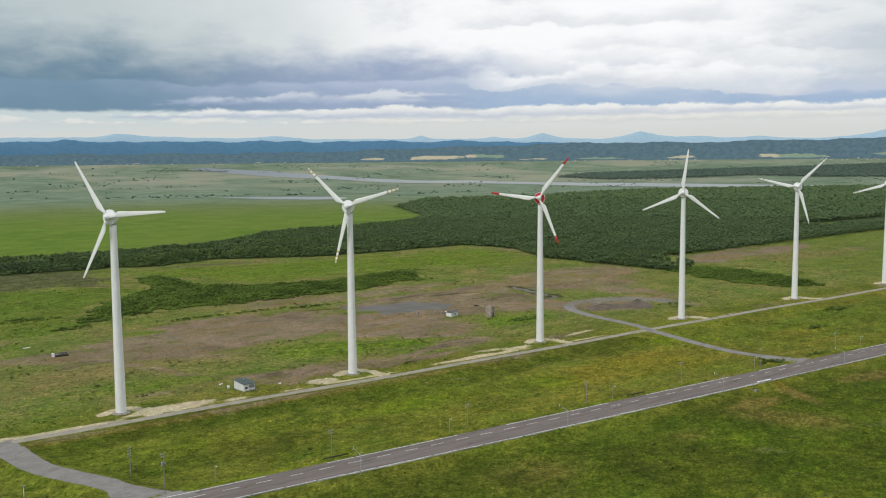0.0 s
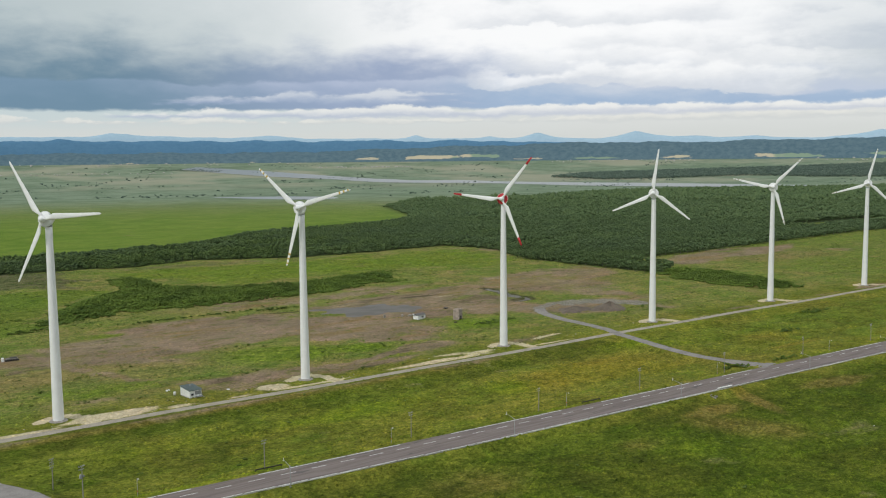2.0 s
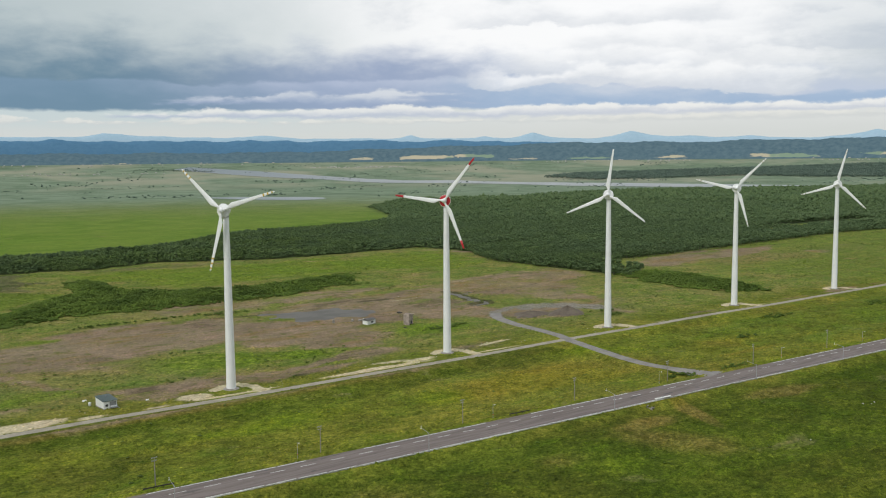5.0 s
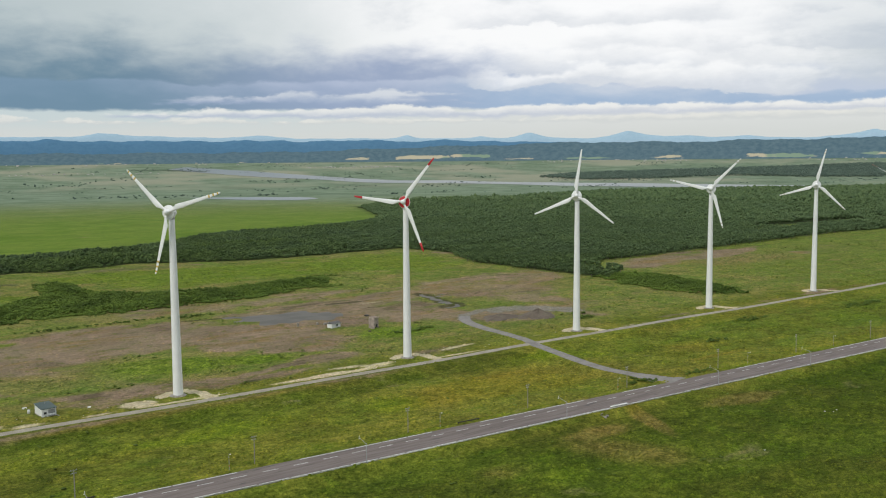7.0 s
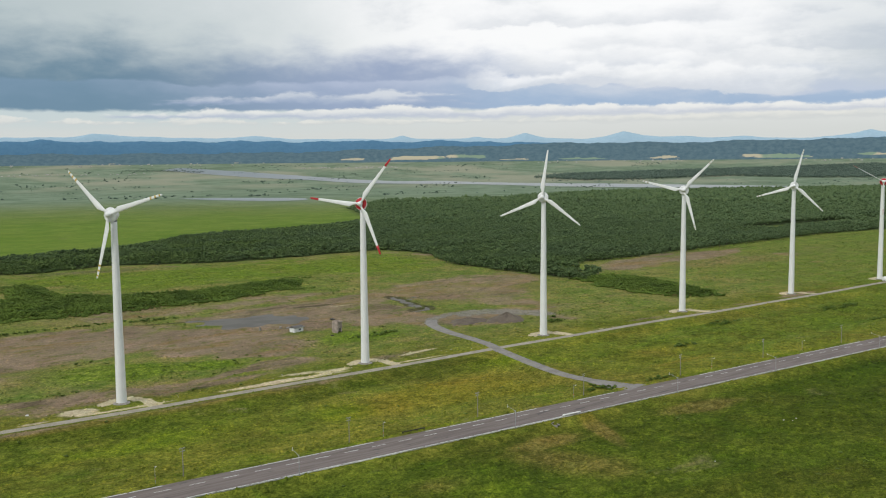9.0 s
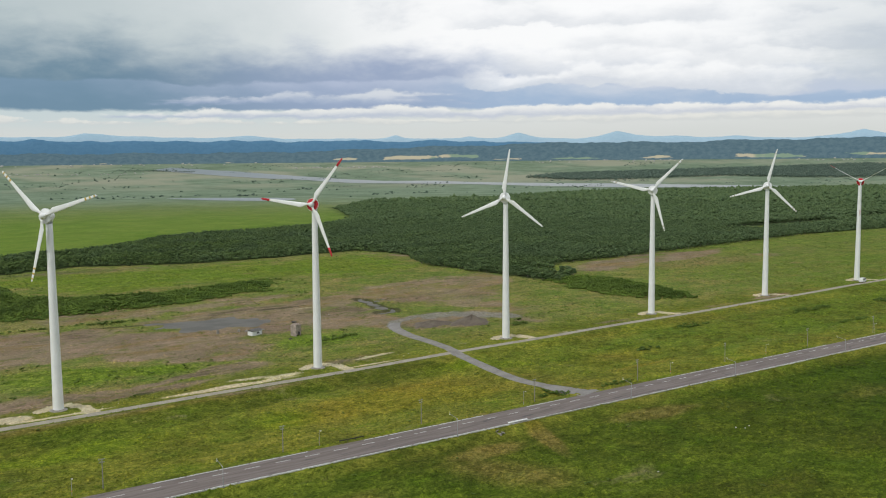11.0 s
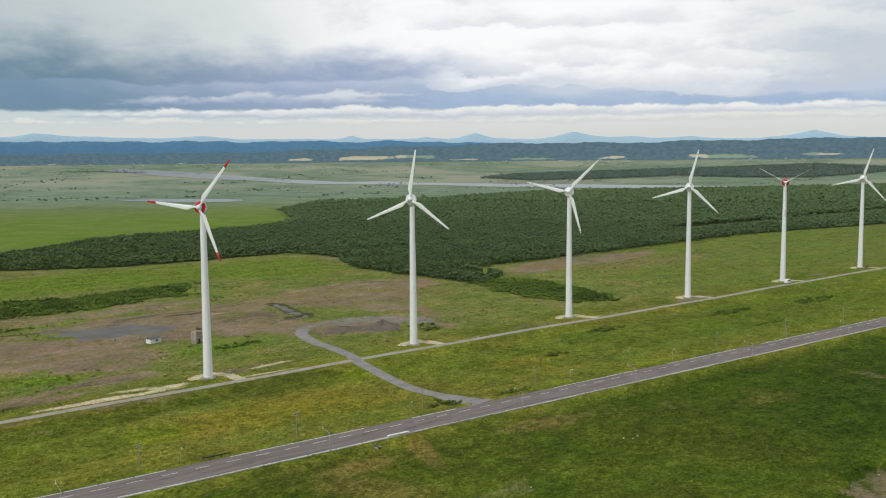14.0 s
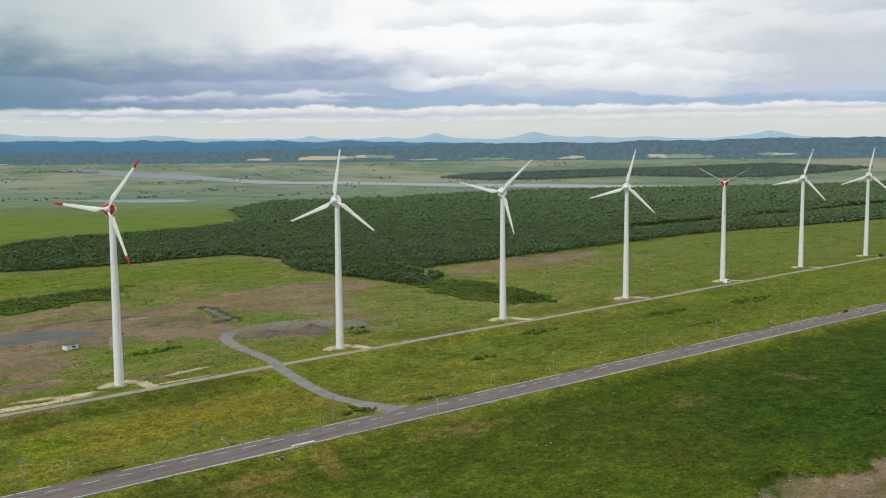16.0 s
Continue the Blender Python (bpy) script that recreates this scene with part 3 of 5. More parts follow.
def make_gravel(name, a, b, weeds):
    m, n = material(name)
    at = n.node("ShaderNodeNewGeometry", "Position")
    big, grain = n.noise(at, 0.18, 5, 0.65), n.noise(at, 3.0, 4, 0.7)
    col = n.mix(n.step(n.math("MULTIPLY_ADD", grain, 0.5, n.math("MULTIPLY", big, 0.5)), 0.36, 0.66), a, b)
    col = n.mix(n.step(big, 0.58, 0.72, 0.0, weeds), col, (0.085, 0.110, 0.030))
    finish(n, col, 0.95, 0, grain, 0.5, 0.05, spec=0.2)
    return m


def make_water(name, colour, rough, spec):
    m, n = material(name)
    at = n.node("ShaderNodeNewGeometry", "Position")
    finish(n, n.mix(n.step(n.noise(at, 0.08, 4), 0.4, 0.6), colour, tuple(v * 0.8 for v in colour)), rough, 0, n.noise(at, 0.7, 3), 0.10, 0.05, spec=spec)
    return m


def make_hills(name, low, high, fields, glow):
    """Far wooded slopes: woods and mown fields, with distance haze painted into colour and glow."""
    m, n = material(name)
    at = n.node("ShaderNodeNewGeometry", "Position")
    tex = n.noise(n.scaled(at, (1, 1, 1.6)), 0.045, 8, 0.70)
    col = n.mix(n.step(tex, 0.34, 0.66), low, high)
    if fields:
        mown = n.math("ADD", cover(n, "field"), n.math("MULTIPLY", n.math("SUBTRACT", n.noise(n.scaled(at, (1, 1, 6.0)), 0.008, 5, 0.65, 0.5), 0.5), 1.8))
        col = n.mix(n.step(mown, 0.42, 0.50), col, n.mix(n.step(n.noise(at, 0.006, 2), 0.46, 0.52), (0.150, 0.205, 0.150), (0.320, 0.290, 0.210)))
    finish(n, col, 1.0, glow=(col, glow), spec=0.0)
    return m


MEADOW, TUSSOCK = make_meadow(), make_tuft()
LEAVES = make_leaves("broad_leaves", (0.062, 0.104, 0.034), (0.108, 0.158, 0.050), (0.078, 0.118, 0.064), ((0.070, 0.114, 0.056), (0.118, 0.168, 0.080)))
SHRUB_LEAVES = make_leaves("shrub_leaves", (0.072, 0.122, 0.024), (0.136, 0.200, 0.038), (0.100, 0.150, 0.034))
# distance haze put into the leaf colour of the far trees
HAZED_LEAVES = make_leaves("hazed_leaves", (0.100, 0.142, 0.132), (0.116, 0.162, 0.146), (0.106, 0.150, 0.140))
BUSH_LEAVES = make_leaves("bush_leaves", (0.092, 0.146, 0.028), (0.150, 0.208, 0.044), (0.120, 0.160, 0.040))
BARK = plain("grey_bark", (0.22, 0.20, 0.17), 0.9, vary=0.4, scale=1.5)
ASPHALT = make_asphalt()
GRAVEL = make_gravel("grey_gravel", (0.190, 0.176, 0.164), (0.300, 0.282, 0.268), 0.3)
TRACK_GRAVEL = make_gravel("track_gravel", (0.250, 0.222, 0.184), (0.410, 0.370, 0.310), 0.35)
HEAP = make_gravel("heaped_soil", (0.105, 0.084, 0.066), (0.180, 0.148, 0.118), 0.6)
PUDDLE, RIVER = make_water("shallow_pond", (0.135, 0.128, 0.114), 0.6, 0.12), make_water("river_water", (0.165, 0.195, 0.21), 0.3, 0.4)
ROAD_PAINT = plain("road_paint", (0.72, 0.72, 0.70), 0.7, vary=0.3, scale=1.0, dirt=0.35)
WHITE = plain("white_enamel", (0.85, 0.85, 0.845), 0.42, vary=0.05, scale=0.25, dirt=0.05)
BLADE_WHITE = plain("blade_gelcoat", (0.85, 0.85, 0.84), 0.40, vary=0.05, scale=0.3, dirt=0.06)
RED = plain("signal_red", (0.52, 0.022, 0.030), 0.45, vary=0.15, scale=0.5, dirt=0.05)
YELLOW = plain("stripe_yellow", (0.60, 0.42, 0.06), 0.5, vary=0.15, scale=0.5, dirt=0.05)
FADED = plain("stripe_faded", (0.50, 0.46, 0.36), 0.55, vary=0.2, scale=0.5, dirt=0.1)
GREY_STEEL = plain("galvanised_steel", (0.34, 0.35, 0.35), 0.6, 0.3, vary=0.2, scale=3)
RAIL_STEEL = plain("weathered_rail", (0.72, 0.71, 0.68), 0.6, 0.0, vary=0.3, scale=0.5, dirt=0.4)
DARK_STEEL = plain("dark_steel", (0.05, 0.045, 0.04), 0.6, 0.3, vary=0.3, scale=2)
RUIN_CONCRETE = plain("stained_concrete", (0.44, 0.36, 0.31), 0.9, vary=0.4, scale=0.5, grime=(0.14, 0.11, 0.09), dirt=0.45)
CONCRETE = plain("weathered_concrete", (0.36, 0.33, 0.29), 0.9, vary=0.35, scale=0.6, dirt=0.4)
WALL_WHITE = plain("painted_wall", (0.84, 0.84, 0.82), 0.8, vary=0.12, scale=0.6, dirt=0.25)
ROOF_GREEN = plain("green_roof_sheet", (0.075, 0.110, 0.105), 0.5, vary=0.25, scale=0.8, dirt=0.25)
ROOF_DARK = plain("dark_roof_sheet", (0.12, 0.115, 0.11), 0.6, vary=0.3, scale=0.8)
# near-black: dark glass, and unlit openings painted as flat panels
DARK = plain("dark_opening", (0.02, 0.02, 0.022), 0.5)
POLE_GREY = plain("pole_concrete", (0.23, 0.215, 0.19), 0.85, vary=0.2, scale=1.5)
RUBBER = plain("rubber", (0.02, 0.02, 0.02), 0.8)
ORANGE = plain("orange_paint", (0.50, 0.11, 0.03), 0.5)
STONE_PALE = plain("pale_stone", (0.48, 0.46, 0.43), 0.9, vary=0.3, scale=0.8)


# ---- mesh helpers ----
def mesh_from(name, verts, faces, mat, smooth_faces=False):
    """A mesh from arrays; faces all have the same number of corners."""
    verts, faces = np.asarray(verts, np.float32), np.asarray(faces, np.int32)
    me = bpy.data.meshes.new(name)
    count, size = faces.shape
    me.vertices.add(len(verts))
    me.vertices.foreach_set("co", verts.ravel())
    me.loops.add(count * size)
    me.loops.foreach_set("vertex_index", faces.ravel())
    me.polygons.add(count)
    me.polygons.foreach_set("loop_start", np.arange(0, count * size, size, dtype=np.int32))
    me.polygons.foreach_set("use_smooth", np.full(count, smooth_faces))
    me.update(calc_edges=True)
    me.materials.append(mat)
    return me


def add_covers(me, x, y):
    for key, value in covers(x, y).items():
        me.attributes.new(key, "FLOAT", "POINT").data.foreach_set("value", np.asarray(value, np.float32))


def part(name, bm, mat, parent=None, label="", m=None, round_off=0.0, smooth_faces=False):
    """Links a bmesh as one mesh object under a thing or a part."""
    if round_off:
        bmesh.ops.bevel(bm, geom=bm.edges[:], offset=round_off, segments=1, affect="EDGES")
    me = bpy.data.meshes.new(name)
    for f in bm.faces:
        f.smooth = smooth_faces
    bm.to_mesh(me)
    bm.free()
    me.materials.append(mat)
    return place(name, me, parent, label, m)


def place(name, me, parent=None, label="", m=None):
    ob = new(name, me)
    ob.parent = parent
    if m is not None:
        ob.matrix_basis = m
    return tagged(ob, label)


def thing(name, m, label, category, group=""):
    ob = new(name)
    ob.matrix_basis = m
    ob.empty_display_size = 0.3
    return tagged(ob, label, category, group)


def box(sx, sy, sz, x=0, y=0, z=0, bm=None, turn=None):
    """A box centred on x, y and standing on z."""
    bm = bm or bmesh.new()
    m = Matrix.Translation((x, y, z + sz / 2)) @ (turn or Matrix()) @ Matrix.Diagonal((sx, sy, sz, 1))
    bmesh.ops.create_cube(bm, size=1, matrix=m)
    return bm


def lathe(profile, count=32, bm=None, m=None):
    """A turned body about z from (radius, height) pairs, closed at both ends."""
    bm = bm or bmesh.new()
    m = m or Matrix()
    rings = [[bm.verts.new(m @ Vector((r * math.cos(a), r * math.sin(a), h))) for a in np.linspace(0, 2 * math.pi, count, endpoint=False)] for r, h in profile]
    for low, high in zip(rings, rings[1:]):
        for i in range(count):
            bm.faces.new((low[i], low[(i + 1) % count], high[(i + 1) % count], high[i]))
    bm.faces.new(rings[0][::-1])
    bm.faces.new(rings[-1])
    return bm


def tube(a, b, ra, rb, count=8, bm=None):
    """A tapered rod from a to b."""
    a, b = Vector(a), Vector(b)
    m = Matrix.Translation(a) @ (b - a).to_track_quat("Z", "Y").to_matrix().to_4x4()
    return lathe([(ra, 0), (rb, (b - a).length)], count, bm, m)


def ribbon(name, centre, width, mat, lift=0.05, skirt=0.4, across=6, edge=0.0):
    """A road laid on the ground along a line of points, with sides that go down into it."""
    pts = np.array(centre, float)
    way = np.gradient(pts, axis=0)
    way /= np.linalg.norm(way, axis=1)[:, None]
    side = np.stack([-way[:, 1], way[:, 0]], 1)
    wide = np.broadcast_to(width, (len(pts),))[:, None] * (1 + edge * np.random.uniform(-1, 1, (len(pts), 1)))
    offs = np.linspace(-0.5, 0.5, across)
    rows = [pts + side * wide * o for o in offs]
    xs, ys = np.stack([r[:, 0] for r in rows], 1), np.stack([r[:, 1] for r in rows], 1)
    zs = ground_z(xs, ys) + lift
    zs[:, 0] = zs[:, 0] - lift + 0.01
    zs[:, -1] = zs[:, -1] - lift + 0.01
    xs = np.concatenate([xs[:, :1], xs, xs[:, -1:]], 1)
    ys = np.concatenate([ys[:, :1], ys, ys[:, -1:]], 1)
    zs = np.concatenate([zs[:, :1] - skirt, zs, zs[:, -1:] - skirt], 1)
    return new(name, mesh_from(name, np.stack([xs, ys, zs], -1).reshape(-1, 3), grid_faces(len(pts), xs.shape[1])[:, ::-1], mat))


def grid_faces(rows, cols):
    i = np.arange((rows - 1) * cols).reshape(rows - 1, cols)[:, :-1].ravel()
    return np.stack([i, i + 1, i + cols + 1, i + cols], 1)


def curve_points(pts, step):
    """A smooth line through control points."""
    p = np.array([pts[0], *pts, pts[-1]], float)
    out = []
    for i in range(1, len(p) - 2):
        k = max(2, int(np.linalg.norm(p[i + 1] - p[i]) / step))
        for t in np.linspace(0, 1, k, endpoint=False):
            a, b, c, d = p[i - 1], p[i], p[i + 1], p[i + 2]
            out.append(0.5 * (2 * b + (c - a) * t + (2 * a - 5 * b + 4 * c - d) * t * t + (3 * b - a - 3 * c + d) * t ** 3))
    return np.array([*out, p[-1]])


def stretched(lo, hi, parts, low_end, high_end, grow=1.09):
    """Grid lines: even steps within, ever wider ones out to the ends."""
    mid = np.concatenate([np.arange(a, b, s) for a, b, s in parts])
    up, down, s = [hi], [lo], parts[-1][2]
    while up[-1] < high_end:
        s *= grow
        up.append(min(up[-1] + min(s, 130), high_end))
    s = parts[0][2]
    while down[-1] > low_end:
        s *= grow
        down.append(max(down[-1] - min(s, 250), low_end))
    return np.concatenate([down[:0:-1], mid, up])


# ---- ground ----
def make_ground():
    xs = stretched(-40, 1060, [(-40, 700, 2.5), (700, 1060, 4.0)], -4700, 4750)
    ys = stretched(60, 900, [(60, 380, 2.0), (380, 640, 3.0), (640, 900, 5.0)], -4700, 4750)
    x, y = np.meshgrid(xs, ys)
    x, y = x.ravel(), y.ravel()
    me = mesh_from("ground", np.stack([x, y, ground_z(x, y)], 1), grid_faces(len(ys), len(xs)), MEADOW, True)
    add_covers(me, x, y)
    tagged(new("ground", me), "rolling green coastal meadow with bare brown soil patches", "ground", kind="structure")


make_ground()


def make_roads():
    x = np.arange(-700, 2600, 6.0)
    near = np.interp(x, [110, 200], [8.4, 10.2])
    road = ribbon("road", np.stack([x, road_y(x) + (4.7 - near) / 2], 1), 4.7 + near, ASPHALT, 0.07, 0.5, 8)
    tagged(road, "worn grey asphalt two-lane country road through meadow", "road", kind="structure")
    x = np.arange(21, 1500, 4.0)
    track = ribbon("track", np.stack([x, TRACK_Y + 0.8 * np.sin(x / 57) + 0.4 * np.sin(x / 19)], 1), 4.5, TRACK_GRAVEL, 0.07, 0.4, 6, 0.07)
    tagged(track, "pale gravel service track along the wind turbines", "track", kind="structure")
    east = curve_points(LANE_EAST, 3)
    wide = np.interp(np.arange(len(east)), [0, 8, 20, len(east) - 8, len(east) - 1], [6, 7, 6.0, 6.0, 15])
    tagged(ribbon("lane_east", east, wide, GRAVEL, 0.10, 0.4, 8, 0.04), "grey gravel lane crossing the track to the road", "lane", kind="structure")
    west = curve_points(LANE_WEST, 3)
    wide = np.interp(np.arange(len(west)), [0, 6, len(west) - 8, len(west) - 1], [16, 9, 8.0, 24])
    tagged(ribbon("lane_west", west, wide, GRAVEL, 0.10, 0.4, 8, 0.04), "grey gravel lane curving from track to road", "lane", kind="structure")


make_roads()


def sheet(name, outline, z, mat, label, category, step=6.0):
    """A level water sheet with a smooth outline."""
    pts = curve_points(outline + outline[:1], step)[:-1]
    bm = bmesh.new()
    bm.faces.new([bm.verts.new((px, py, z if z is not None else gz(px, py) + 0.8)) for px, py in pts])
    bmesh.ops.recalc_face_normals(bm, faces=bm.faces)
    ob = part(name, bm, mat)
    return tagged(ob, label, category, kind="structure")


sheet("pond", [(292, 520), (294, 474), (316, 454), (345, 456), (368, 470), (376, 495), (352, 514), (325, 520)], -0.50, PUDDLE, "shallow grey pond among bare brown soil", "pond")
sheet("pond", [(420, 520), (454, 518), (452, 452), (436, 446), (414, 450), (422, 480)], -0.42, PUDDLE, "narrow winding stream pool in wet meadow", "pond")


def make_river(name, north, south, label, lift=0.8):
    """Water between two banks, laid on the rising plain."""
    a, b = curve_points(north, 40), curve_points(south, 40)
    k = 60
    a = np.stack([np.interp(np.linspace(0, 1, k), np.linspace(0, 1, len(a)), a[:, i]) for i in (0, 1)], 1)
    b = np.stack([np.interp(np.linspace(0, 1, k), np.linspace(0, 1, len(b)), b[:, i]) for i in (0, 1)], 1)
    wob = 6 * ripple(a[:, 0], a[:, 1], 190)
    a[:, 0] += wob
    f = np.linspace(0, 1, 8)[None, :, None]
    xy = a[:, None] * (1 - f) + b[:, None] * f
    z = rise(xy[..., 0], xy[..., 1]) + lift
    v = np.concatenate([xy, z[..., None]], -1).reshape(-1, 3)
    me = mesh_from(name, v, grid_faces(k, 8)[:, ::-1], RIVER)
    tagged(new(name, me), label, "river", kind="structure")


make_river("river", [(1630, 3950), (1769, 3632), (1832, 3395), (1898, 3059), (1969, 2781), (2094, 2661), (2193, 2418), (2395, 2084), (2510, 1834), (2620, 1560)],
           [(1520, 3860), (1630, 3430), (1705, 3190), (1775, 3030), (1825, 2750), (1996, 2531), (2108, 2319), (2217, 1922), (2330, 1680), (2420, 1500)], "wide pale river winding across the plain")
make_river("marsh_pool", [(940, 2200), (1000, 2170), (1060, 2130), (1120, 2080), (1150, 2030), (1170, 1960)], [(955, 2150), (985, 2030), (1030, 1940), (1070, 1895), (1110, 1890), (1150, 1915)], "still pale pool lying in the green marsh", 0.4)


# ---- far hills ----
# mown fields on the slopes: azimuth, half width, heights from and to, how sure
FIELDS = [(31.6, 0.9, 84, 96, 0.75), (35.6, 1.9, 88, 99, 0.85), (38.6, 1.3, 92, 106, 0.9), (41.5, 1.2, 80, 88, 0.6), (45.5, 2.0, 78, 88, 0.6), (50.5, 1.4, 80, 92, 0.6), (57.0, 2.2, 82, 94, 0.7), (62, 1.5, 88, 98, 0.7), (24.0, 1.0, 76, 82, 0.5), (17.0, 1.4, 76, 80, 0.5)]


def make_range(name, r0, r1, mat, label, crest, lump, depth=18, count=760):
    """A chain of hills round the plain; crest gives its height over the eye's level by azimuth, in metres."""
    az = np.radians(np.linspace(-12, 100, count))
    rows, mown = [], []
    for i in range(depth):
        f = i / (depth - 1)
        r = r0 + (r1 - r0) * f
        base = np.maximum(rise(EYE_MID[0] + r * np.sin(az), EYE_MID[1] + r * np.cos(az)) - 6, 0)
        top = 95 + crest(np.degrees(az))
        shape = math.sin(min(f * 1.25, 1) * math.pi / 2) ** 1.2 * (1 if f < 0.9 else 0.55)
        wave = lump * (np.sin(az * 61 + 7 * f) + 0.7 * np.sin(az * 143 + 11 * f + 1) + 0.5 * np.sin(az * 307 - 17 * f) + 0.3 * np.sin(az * 790 + 29 * f)) * shape
        z = base + (top - base) * shape + wave
        rows.append(np.stack([EYE_MID[0] + r * np.sin(az), EYE_MID[1] + r * np.cos(az), z], 1))
        deg = np.degrees(az)
        field = np.zeros(count)
        for centre, wide, low, high, k in FIELDS:
            field = np.maximum(field, k * np.exp(-((deg - centre) / wide) ** 4) * smooth(z, low - 3, low) * smooth(z, high + 3, high))
        mown.append(field)
    me = mesh_from(name, np.concatenate(rows), grid_faces(depth, count)[:, ::-1], mat, True)
    me.attributes.new("field", "FLOAT", "POINT").data.foreach_set("value", np.concatenate(mown).astype(np.float32))
    tagged(new(name, me), label, "hills", kind="structure")


def bumps(az, base, peaks, power=2.0):
    z = np.full(np.shape(az), float(base))
    for centre, height, width in peaks:
        z = z + height * np.exp(-(np.abs(az - centre) / width) ** power)
    return z


# the blue and pale tones are haze, put into base colour and emission
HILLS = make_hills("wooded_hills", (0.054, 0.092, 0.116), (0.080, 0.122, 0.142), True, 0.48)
RIDGE = make_hills("hazy_ridge", (0.054, 0.120, 0.190), (0.064, 0.135, 0.208), False, 0.6)
PEAKS = make_hills("hazy_mountains", (0.215, 0.305, 0.370), (0.235, 0.325, 0.390), False, 0.6)
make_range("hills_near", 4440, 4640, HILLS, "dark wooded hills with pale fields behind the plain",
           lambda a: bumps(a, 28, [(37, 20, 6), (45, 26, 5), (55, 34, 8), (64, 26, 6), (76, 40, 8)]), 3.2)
make_range("hills_far", 4650, 4740, RIDGE, "haze-blue wooded ridge beyond the nearer hills",
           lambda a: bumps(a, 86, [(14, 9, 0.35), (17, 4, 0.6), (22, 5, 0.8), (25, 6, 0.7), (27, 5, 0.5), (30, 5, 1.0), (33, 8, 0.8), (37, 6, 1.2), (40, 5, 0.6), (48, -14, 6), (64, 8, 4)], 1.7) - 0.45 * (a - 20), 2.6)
make_range("mountains", 4760, 4860, PEAKS, "haze-blue pale mountains on the horizon",
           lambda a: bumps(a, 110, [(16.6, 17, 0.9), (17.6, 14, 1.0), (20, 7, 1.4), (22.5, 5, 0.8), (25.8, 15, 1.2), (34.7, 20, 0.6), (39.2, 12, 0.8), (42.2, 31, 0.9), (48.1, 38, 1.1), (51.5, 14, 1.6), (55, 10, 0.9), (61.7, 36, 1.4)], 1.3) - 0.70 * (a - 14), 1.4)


# ---- wind turbines ----
def blade_rings(r0, r1, grow=0.0, feather=0.0):
    """Sections of a blade along z; the trailing edge bulges to -x."""
    stations = [(0.9, 0.50, 0.50, 0.0), (2.3, 0.48, 0.48, 0.0), (3.6, 0.80, 0.36, -0.30), (4.9, 1.12, 0.27, -0.62), (6.5, 1.08, 0.22, -0.60), (11.0, 0.86, 0.16, -0.45), (17.0, 0.66, 0.11, -0.30), (22.5, 0.48, 0.07, -0.16), (24.6, 0.36, 0.05, -0.10), (25.1, 0.12, 0.03, 0.0)]
    rs = sorted({r0, r1, *[s[0] for s in stations if r0 < s[0] < r1]})
    rows = []
    for r in rs:
        half, thick, off = [np.interp(r, [s[0] for s in stations], [s[k] for s in stations]) for k in (1, 2, 3)]
        twist = radians(14 * max(0, 1 - r / 14) + feather)
        ring = []
        for a in np.linspace(0, 2 * math.pi, 14, endpoint=False):
            px, py = (half + grow) * math.cos(a) + off, (thick + grow) * math.sin(a) * (1 if math.cos(a) > 0 else 0.8)
            ring.append((px * math.cos(twist) - py * math.sin(twist), px * math.sin(twist) + py * math.cos(twist), r))
        rows.append(ring)
    return rows


def blade_mesh(name, r0, r1, mat, grow=0.0, feather=0.0):
    bm = bmesh.new()
    rings = [[bm.verts.new(p) for p in ring] for ring in blade_rings(r0, r1, grow, feather)]
    for low, high in zip(rings, rings[1:]):
        for i in range(14):
            bm.faces.new((low[i], low[(i + 1) % 14], high[(i + 1) % 14], high[i]))
    bm.faces.new(rings[0][::-1]), bm.faces.new(rings[-1])
    for f in bm.faces:
        f.smooth = True
    me = bpy.data.meshes.new(name)
    bm.to_mesh(me)
    bm.free()
    me.materials.append(mat)
    return me


def mesh_of(name, bm, mat, smooth_faces=True):
    me = bpy.data.meshes.new(name)
    for f in bm.faces:
        f.smooth = smooth_faces and len(f.verts) < 8
    bm.to_mesh(me)
    bm.free()
    me.materials.append(mat)
    return me


HUB_Z, OVERHANG = 74.0, 3.0
FRONT = pose(0, 0, 0, 90, 0, 0)       # turned bodies lie along -y, towards the wind


